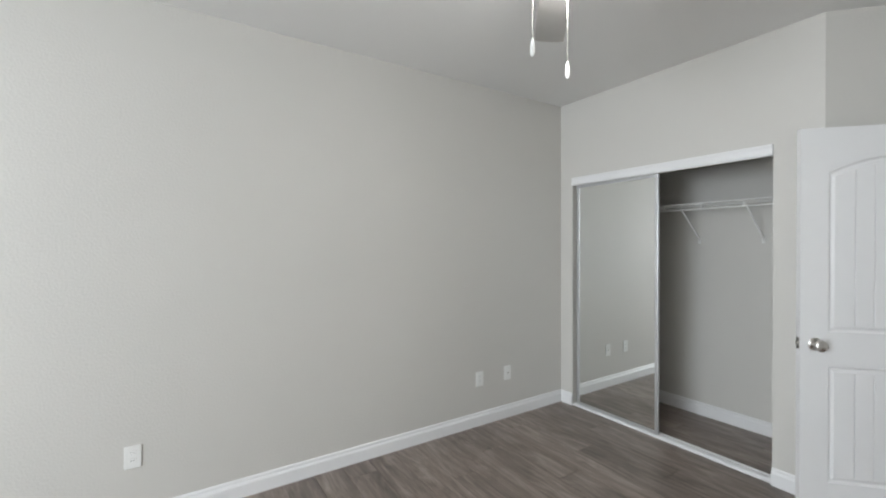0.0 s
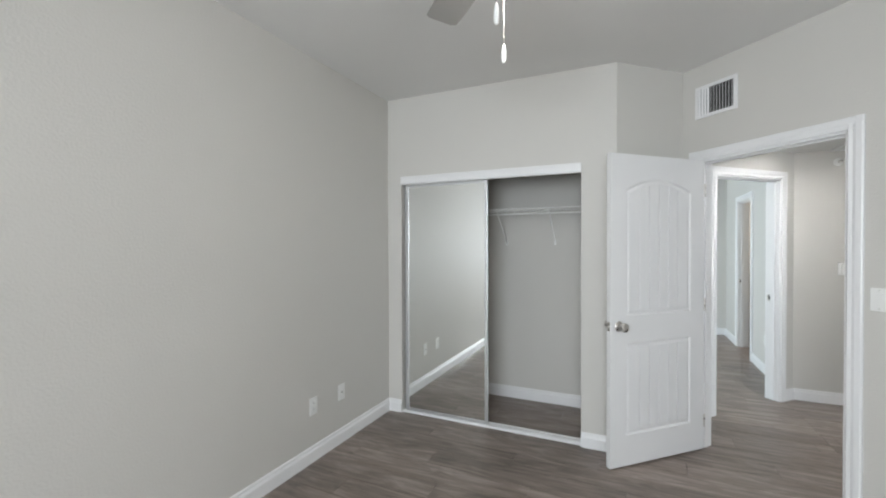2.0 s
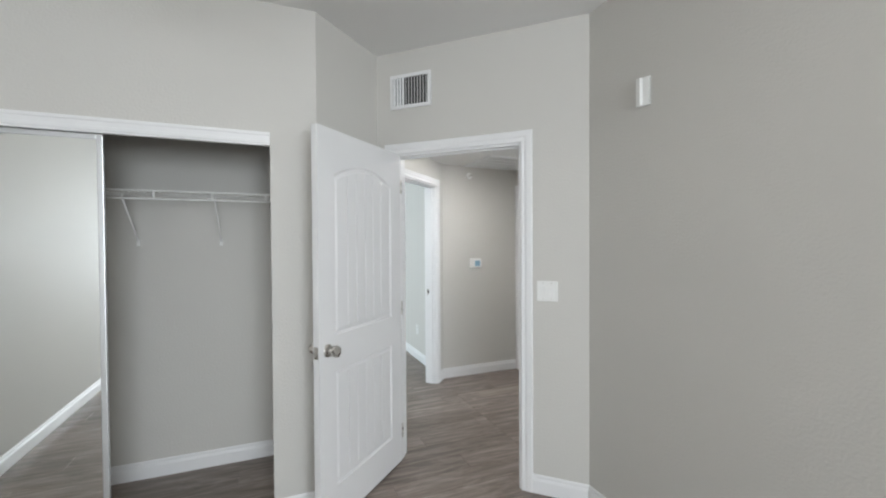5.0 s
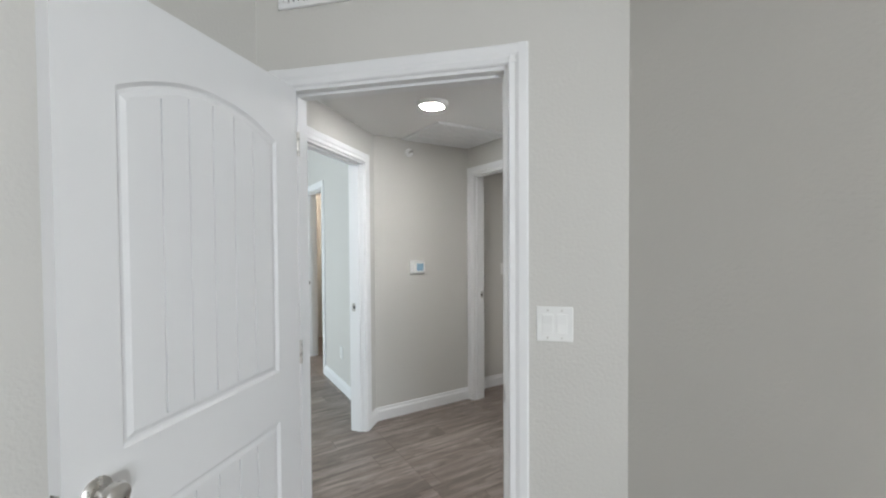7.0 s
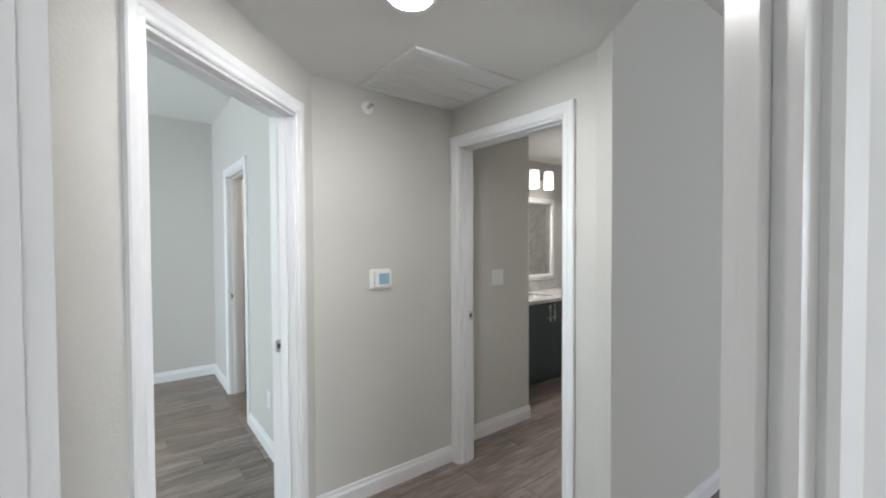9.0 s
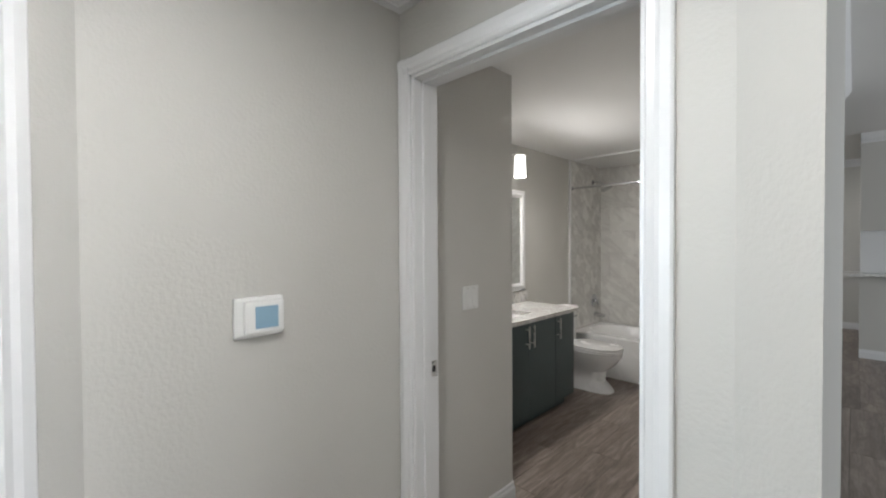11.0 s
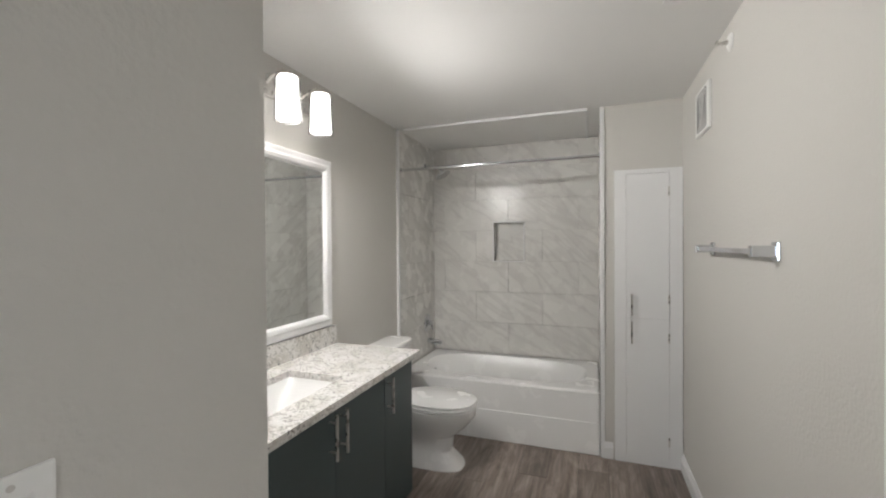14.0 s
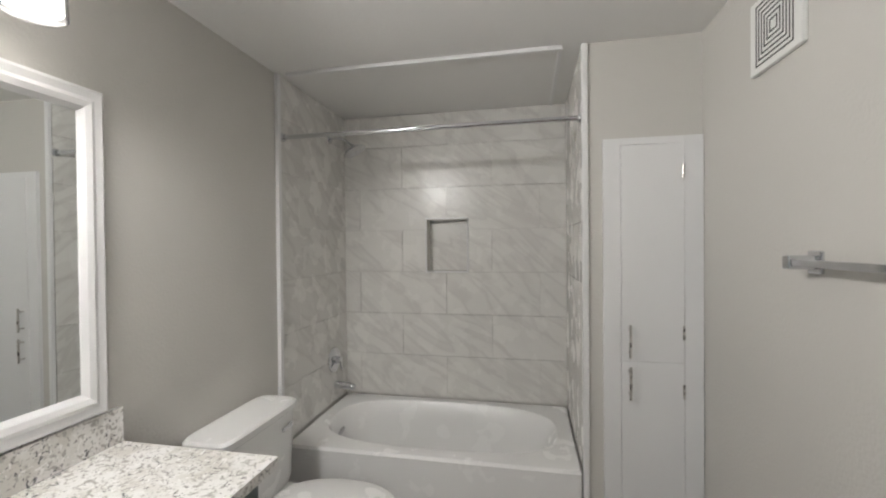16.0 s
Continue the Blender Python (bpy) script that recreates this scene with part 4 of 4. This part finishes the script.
def bathtub():
    x0, x1, y0, y1, h = 4.297, 5.781, -5.804, -5.022, 0.43
    cx, cy, rx, ry = (x0 + x1) / 2, (y0 + y1) / 2, (x1 - x0) / 2, (y1 - y0) / 2
    root = thing("bathtub", pose(cx, cy, 0), "white enamelled alcove bathtub with an apron front", "bathtub")
    bm = bmesh.new()
    loft(bm, [squircle(0, 0, 0, rx, ry, 60, 96), squircle(0, 0, h - 0.012, rx, ry, 60, 96), squircle(0, 0, h, rx - 0.012, ry - 0.012, 60, 96),
              squircle(0.0, -0.01, h + 0.001, rx - 0.09, ry - 0.075, 2.9, 96), squircle(0, -0.01, h - 0.012, rx - 0.102, ry - 0.087, 2.9, 96), squircle(0.02, -0.01, 0.25, rx - 0.16, ry - 0.12, 3, 96),
              squircle(0.03, -0.01, 0.13, rx - 0.22, ry - 0.15, 3, 96), squircle(0.03, -0.01, 0.1, rx - 0.3, ry - 0.2, 3, 96)], False, True)
    part("tub_shell", bm, M_ENAMEL, root, smooth=True)
    bm = bmesh.new()
    prism(bm, [(-rx + 0.01, 0.005), (rx - 0.01, 0.005), (rx - 0.01, 0.09), (0.22, 0.09), (0.17, 0.22), (-rx + 0.01, 0.22)], ry - 0.002, ry + 0.007)
    part("apron_panel", bm, M_ENAMEL, root)
    bm = bmesh.new()
    cyl(bm, (rx - 0.135, 0, 0.33), (rx - 0.125, 0, 0.335), 0.035)
    part("overflow_plate", bm, M_CHROME, root, "chrome overflow plate")


bathtub()


def tub_fittings():
    root = thing("tub_spout", pose(5.783, -5.62, 0.545), "chrome tub spout on the tiled wall", "faucet")
    bm = bmesh.new()
    tube(bm, [(0, 0, 0), (-0.02, 0, 0), (-0.1, 0, -0.004), (-0.13, 0, -0.012)], [0.026, 0.024, 0.022, 0.018], 18)
    part("spout_body", bm, M_CHROME, root, smooth=True)
    root = thing("shower_valve", pose(5.784, -5.6, 0.715), "round chrome shower valve with a lever", "faucet")
    bm = bmesh.new()
    lathe(bm, [(0.001, 0), (0.082, 0), (0.08, 0.006), (0.04, 0.014), (0.001, 0.015)], Matrix.Rotation(radians(-90), 4, "Y"), 32)
    part("escutcheon", bm, M_CHROME, root, smooth=True)
    bm = bmesh.new()
    lathe(bm, [(0.025, 0.01), (0.022, 0.05), (0.001, 0.055)], Matrix.Rotation(radians(-90), 4, "Y"), 20)
    tube(bm, [(-0.045, 0, 0), (-0.05, 0.0, -0.04), (-0.055, 0, -0.065)], [0.009, 0.007, 0.006], 10)
    part("lever", bm, M_CHROME, root, smooth=True)
    root = thing("shower_fixture", pose(5.784, -5.57, 2.15), "chrome shower head on a bent arm", "shower head")
    bm = bmesh.new()
    lathe(bm, [(0.001, 0), (0.03, 0), (0.026, 0.008), (0.012, 0.012)], Matrix.Rotation(radians(-90), 4, "Y"), 20)
    part("flange", bm, M_CHROME, root, smooth=True)
    bm = bmesh.new()
    tube(bm, [(0, 0, 0), (-0.06, 0, 0.0), (-0.11, 0, -0.015), (-0.15, 0, -0.05)], 0.0085, 10)
    part("arm", bm, M_CHROME, root, smooth=True)
    bm = bmesh.new()
    lathe(bm, [(0.012, 0.02), (0.02, 0.0), (0.07, -0.022), (0.075, -0.03), (0.07, -0.034), (0.001, -0.034)], Matrix.Translation((-0.16, 0, -0.062)) @ Matrix.Rotation(radians(28), 4, "Y"), 32)
    part("spray_plate", bm, M_CHROME, root, smooth=True)
    root = thing("shower_rod", pose(0, 0, 0), "straight chrome shower curtain rod across the tub", "curtain rod")
    bm = bmesh.new()
    cyl(bm, (4.292, -5.05, 2.03), (5.795, -5.05, 2.03), 0.0115)
    part("rod", bm, M_CHROME, root, smooth=True)
    for a, b in ((4.285, 4.31), (5.799, 5.774)):
        bm = bmesh.new()
        cyl(bm, (a, -5.05, 2.03), (b, -5.05, 2.03), 0.028, 0.018)
        part("end_flange", bm, M_CHROME, root, smooth=True)


tub_fittings()

# trims of the tub alcove
for nm, b in (("trim_tub_left", (5.778, -5.022, 0.43, 5.7985, -4.996, 2.345)), ("trim_tub_right", (4.272, -5.026, 0.0, 4.298, -5.006, 2.345)),
              ("trim_tub_ceiling", (4.38, -5.03, 2.33, 5.74, -5.005, 2.3475)), ("trim_tub_ceiling_side", (4.375, -5.80, 2.335, 4.395, -5.03, 2.3475)),
              ("trim_niche_top", (4.918, -5.806, 1.63, 5.208, -5.795, 1.642)), ("trim_niche_bottom", (4.918, -5.806, 1.275, 5.208, -5.795, 1.287)),
              ("trim_niche_left", (5.198, -5.8065, 1.28, 5.209, -5.7955, 1.638)), ("trim_niche_right", (4.917, -5.8065, 1.28, 4.928, -5.7955, 1.638))):
    bm = bmesh.new()
    box(bm, *b, bevel=0.003)
    strip = part(nm, bm, M_TRIM)
    strip.location = BATH
    tagged(strip, "narrow white trim strip round the tub alcove", "trim", kind="structure")


def linen_cabinet():
    root = thing("linen_cabinet", pose(3.813, -5.02, 0), "tall narrow white linen cabinet built beside the tub", "cabinet")
    w, h = 0.398, 1.915
    for a, b, c, d, nm in ((0, 0.075, 0, h, "stile"), (0.328, w, 0, h, "stile"), (0.075, 0.328, 1.885, h, "rail"), (0.075, 0.328, 0, 0.035, "rail")):
        bm = bmesh.new()
        box(bm, a, 0, c, b, 0.02, d, bevel=0.001)
        part(nm, bm, M_TRIM, root)
    for z0, z1, h0, h1 in ((0.037, 0.9485, 0.79, 0.93), (0.9495, 1.883, 0.97, 1.11)):
        bm = bmesh.new()
        box(bm, 0.0765, 0.005, z0, 0.3265, 0.024, z1, bevel=0.001)
        d = part("cabinet_door", bm, M_TRIM, root)
        bm = bmesh.new()
        cyl(bm, (0.296, 0.055, h0), (0.296, 0.055, h1), 0.006)
        for z in (h0 + 0.02, h1 - 0.02):
            cyl(bm, (0.296, 0.02, z), (0.296, 0.055, z), 0.004)
        part("bar_handle", bm, M_NICKEL, d, "brushed nickel bar handle", smooth=True)
        for z in (z0 + 0.13, z1 - 0.12):
            bm = bmesh.new()
            cyl(bm, (0.078, 0.024, z - 0.03), (0.078, 0.024, z + 0.03), 0.005)
            part("hinge", bm, M_NICKEL, d, smooth=True)


linen_cabinet()


def exhaust_fan():
    root = thing("exhaust_fan_grille", on_wall((BX0, -1.81), (BX0, -5.6), 4.475 - 1.81, 2.105), "square white exhaust fan grille with nested slots high on the wall", "vent")
    bm = bmesh.new()
    box(bm, -0.13, 0, -0.115, 0.13, 0.016, 0.115, bevel=0.005)
    part("plate", bm, M_PLASTIC, root)
    # solid plate: dark strips give the nested slots their shade by colour
    for k in range(6):
        r = 0.095 - 0.015 * k
        for a, b, c, d in ((-r, r, r - 0.005, r), (-r, r, -r, -r + 0.005), (-r, -r + 0.005, -r + 0.005, r - 0.005), (r - 0.005, r, -r + 0.005, r - 0.005)):
            bm = bmesh.new()
            box(bm, a, 0.014, c, b, 0.0168, d)
            part("slot_shade", bm, M_DARK, root)


exhaust_fan()


def towel_bar():
    root = thing("towel_bar", on_wall((BX0, -1.81), (BX0, -5.6), 0, 1.408), "square chrome towel bar on two wall posts", "towel bar")
    s0, s1 = 3.60 - 1.81, 4.31 - 1.81
    for s in (s0, s1):
        bm = bmesh.new()
        box(bm, s - 0.026, 0, -0.03, s + 0.026, 0.01, 0.03, bevel=0.004)
        box(bm, s - 0.014, 0.008, -0.018, s + 0.014, 0.075, 0.018, bevel=0.004)
        part("post", bm, M_CHROME, root)
    bm = bmesh.new()
    box(bm, s0 + 0.012, 0.052, -0.009, s1 - 0.012, 0.07, 0.009, bevel=0.002)
    part("bar", bm, M_CHROME, root)


towel_bar()
room["origin"] = MAIN

# ---- second bathroom glimpse, living room ----


def second_vanity():
    root = thing("navy_vanity", pose(6.9, -2.0, 0), "dark blue vanity cabinet seen through the far doorway", "cabinet")
    bm = bmesh.new()
    box(bm, -0.3, -0.38, 0.0, 0.95, 0.3, 0.83)
    part("body", bm, M_NAVY, root)
    bm = bmesh.new()
    box(bm, -0.33, -0.39, 0.83, 0.98, 0.33, 0.865, bevel=0.003)
    part("top", bm, M_GRANITE, root, "pale speckled stone top")


second_vanity()
# bare point light added to brighten the second bathroom, without any fixture
bulb("second_bath_fill_light", (6.9, -1.5, 2.3), 26, WARM, 0.1)


def crown_west(x, y0, y1):
    bm = bmesh.new()
    prof = [(0, 0), (0.012, 0), (0.02, 0.02), (0.05, 0.04), (0.075, 0.075), (0.085, 0.095), (0.085, 0.11), (0, 0.11)]
    prism(bm, [(x - u, H1 - 0.111 + v) for u, v in prof], y0, y1)
    tagged(part("trim_crown", bm, M_TRIM), "white moulded crown along the living room ceiling", "trim", kind="structure")


crown_west(3.58, -5.6, -3.2)


def crown_north(y, x0, x1):
    bm = bmesh.new()
    prof = [(0, 0), (0.012, 0), (0.02, 0.02), (0.05, 0.04), (0.075, 0.075), (0.085, 0.095), (0.085, 0.11), (0, 0.11)]
    prism(bm, [(y + u, H1 - 0.111 + v) for u, v in prof], x0, x1, Matrix(((0, 1, 0, 0), (1, 0, 0, 0), (0, 0, 1, 0), (0, 0, 0, 1))))
    tagged(part("trim_crown", bm, M_TRIM), "white moulded crown along the kitchen wall", "trim", kind="structure")


crown_north(-10.0, 0.6, 3.69)
crown_north(-7.8, 1.5, 3.42)


def entry_door():
    root = thing("entry_door", pose(4.27, -10.645, 0), "white panelled entry door in the far wall", "door")
    bm = bmesh.new()
    box(bm, -0.45, 0, 0, 0.45, 0.03, 2.04, bevel=0.003)
    part("leaf", bm, M_DOOR, root)
    for z0, z1 in ((0.2, 0.85), (1.05, 1.9)):
        for x in (-0.2, 0.2):
            bm = bmesh.new()
            box(bm, x - 0.14, 0.028, z0, x + 0.14, 0.036, z1, bevel=0.006)
            part("panel", bm, M_DOOR, root)
    for a, b, c, d in ((-0.53, -0.455, 0, 2.12), (0.455, 0.53, 0, 2.12), (-0.455, 0.455, 2.045, 2.12)):
        bm = bmesh.new()
        box(bm, a, 0, c, b, 0.022, d, bevel=0.003)
        part("casing", bm, M_TRIM, root)
    knob(root, -0.38, 0.03, 0.93, 1)


entry_door()
bm = bmesh.new()
box(bm, 0.6, -10.15, 0, 3.69, -10.0, H1)
tagged(part("wall_kitchen", bm, M_WALL), "light grey kitchen partition wall", "wall", kind="structure")
bm = bmesh.new()
box(bm, 1.5, -7.95, 0, 3.42, -7.8, 1.0)
tagged(part("wall_bar", bm, M_WALL), "light grey half wall under the bar top", "wall", kind="structure")
bm = bmesh.new()
box(bm, 1.4, -8.1, 1.0, 3.68, -7.65, 1.035, bevel=0.004)
tagged(part("bar_top", bm, M_GRANITE), "pale stone bar top on the half wall", "countertop")
bm = bmesh.new()
box(bm, 1.5, -7.95, 1.55, 3.42, -7.8, H1)
tagged(part("wall_bar_header", bm, M_WALL), "light grey wall above the kitchen bar", "wall", kind="structure")

bm = bmesh.new()
box(bm, 1.5, -7.94, 1.036, 3.415, -7.86, 1.549)
tagged(part("wall_backsplash", bm, M_TRIM), "white backsplash behind the kitchen bar", "wall", kind="structure")
copy_thing(bpy.data.objects["flush_ceiling_light"], pose(4.3, -8.6, H1))

# ---- windows ----


def window(name, m, w, h):
    root = thing(name, m, "white framed window with clear panes", "window", kind="structure")
    f = 0.05
    for a, b, c, d in ((0, f, 0, h), (w - f, w, 0, h), (f, w - f, 0, f), (f, w - f, h - f, h), (w / 2 - f / 2, w / 2 + f / 2, f, h - f)):
        bm = bmesh.new()
        box(bm, a, -0.11, c, b, -0.07, d, bevel=0.003)
        part("window_frame", bm, M_TRIM, root)
    for a, b in ((f, w / 2 - f / 2), (w / 2 + f / 2, w - f)):
        bm = bmesh.new()
        box(bm, a, -0.098, f, b, -0.094, h - f)
        g = part("pane", bm, M_GLASS, root)
        g.visible_shadow = False


window("window_1", along((BK, LW), (BK, RW))[0] @ pose(1.2, 0, 0.75), 1.9, 1.65)
window("window_2", along((7.68, 3.4), (3.8, 3.4))[0] @ pose(0.5, 0, 0.5), 2.35, 1.8)
window("window_3", along((-1.8, -0.6), (-1.8, -10.7))[0] @ pose(2.2, 0, 0.3), 3.4, 2.05)

# ---- floor planks ----


def planks(x0, y0, x1, y1, direction):
    """Planks of 0.18 by 1.22 m over a stretch of the floor, their long side along x (0) or y (1)."""
    w, n = 0.18, 1.22
    u0, u1, v0, v1 = (x0, x1, y0, y1) if direction == 0 else (y0, y1, x0, x1)
    row, v = 0, v0
    while v < v1 - 0.01:
        wv = min(w, v1 - v)
        u = u0 - (row * 0.43 % 1) * n
        while u < u1 - 0.01:
            a, b = max(u, u0), min(u + n, u1)
            if b - a > 0.02:
                add_plank(a, b, v, v + wv, direction)
            u += n
        v += w
        row += 1


PLANK = {}


def add_plank(a, b, v0, v1, direction):
    key = (round(b - a, 3), round(v1 - v0, 3))
    if key not in PLANK:
        hx, hy, g = key[0] / 2, key[1] / 2, 0.0007
        me = bpy.data.meshes.new("plank")
        c = 0.0018
        vs = [(sx * (hx - g), sy * (hy - g), -0.008) for sx, sy in ((-1, -1), (1, -1), (1, 1), (-1, 1))]
        vs += [(sx * (hx - g), sy * (hy - g), -0.0012) for sx, sy in ((-1, -1), (1, -1), (1, 1), (-1, 1))]
        vs += [(sx * (hx - c), sy * (hy - c), 0) for sx, sy in ((-1, -1), (1, -1), (1, 1), (-1, 1))]
        fs = [(8, 9, 10, 11)]
        for k in range(4):
            j = (k + 1) % 4
            fs += [(k, j, j + 4, k + 4), (k + 4, j + 4, j + 8, k + 8)]
        me.from_pydata(vs, [], fs)
        me.materials.append(M_FLOOR)
        PLANK[key] = me
    ob = new("plank", PLANK[key])
    ob.parent = FLOOR
    ob.matrix_world = pose((a + b) / 2, (v0 + v1) / 2, 0) if direction == 0 else pose((v0 + v1) / 2, (a + b) / 2, 0, 0, 0, 90)


FLOOR = bpy.data.objects["floor"]
planks(BK, -0.66, 3.66, 2.62, 1)
planks(2.4, -5.6, 8.0, -0.66, 1)
planks(3.66, -0.66, 7.68, 3.4, 1)
planks(-1.8, -10.65, 5.2, -5.6, 1)
planks(-1.8, -5.6, 2.4, -0.66, 1)

# ---- tub surround tiles ----
TILE_BACK, TILE_LEFT, TILE_RIGHT = bpy.data.objects["wall_tub_back"], bpy.data.objects["wall_vanity"], bpy.data.objects["wall_tub_side"]


def tile_rect(parent, to_world, a, b, c, d, hole=None):
    g = 0.0012
    rects = [(a + g, b - g, c + g, d - g)]
    if hole:
        h0, h1, v0, v1 = hole
        out = []
        for p, q, r, s in rects:
            if q <= h0 or p >= h1 or s <= v0 or r >= v1:
                out.append((p, q, r, s))
                continue
            if p < h0:
                out.append((p, h0, r, s))
            if q > h1:
                out.append((h1, q, r, s))
            if r < v0:
                out.append((max(p, h0), min(q, h1), r, v0))
            if s > v1:
                out.append((max(p, h0), min(q, h1), v1, s))
        rects = out
    if not rects:
        return
    bm = bmesh.new()
    for p, q, r, s in rects:
        if q - p > 0.003 and s - r > 0.003:
            box(bm, p, 0.002, r, q, 0.012, s)
    ob = part("tile", bm, M_MARBLE)
    ob.matrix_world = Matrix.Translation(BATH) @ to_world
    ob.parent = parent
    ob.matrix_parent_inverse = parent.matrix_world.inverted()


ROWS_Z = [0.432, 0.713, 0.996, 1.28, 1.563, 1.846, 2.13, 2.346]


def tile_wall(parent, to_world, a, b, first, hole=None):
    for k in range(len(ROWS_Z) - 1):
        x = a + first - (0.61 if k % 2 else 0.305) - 0.61
        while x < b:
            lo, hi = max(x, a), min(x + 0.61, b)
            if hi - lo > 0.01:
                tile_rect(parent, to_world, lo, hi, ROWS_Z[k], ROWS_Z[k + 1], hole)
            x += 0.61


bpy.context.view_layer.update()
tile_wall(TILE_BACK, along((4.283, -5.82), (BX1, -5.82))[0], 0.0, 1.517, 0.48, (0.64, 0.92, 1.284, 1.633))
tile_wall(TILE_LEFT, along((BX1, -5.82), (BX1, -5.02))[0], 0.013, 0.795, 0.3)
tile_wall(TILE_RIGHT, along((4.283, -5.026), (4.283, -5.82))[0], 0.005, 0.78, 0.5)
tile_rect(TILE_BACK, along((4.9, -5.91), (5.25, -5.91))[0] @ pose(0, 0, 0), 0.0, 0.35, 1.28, 1.64)
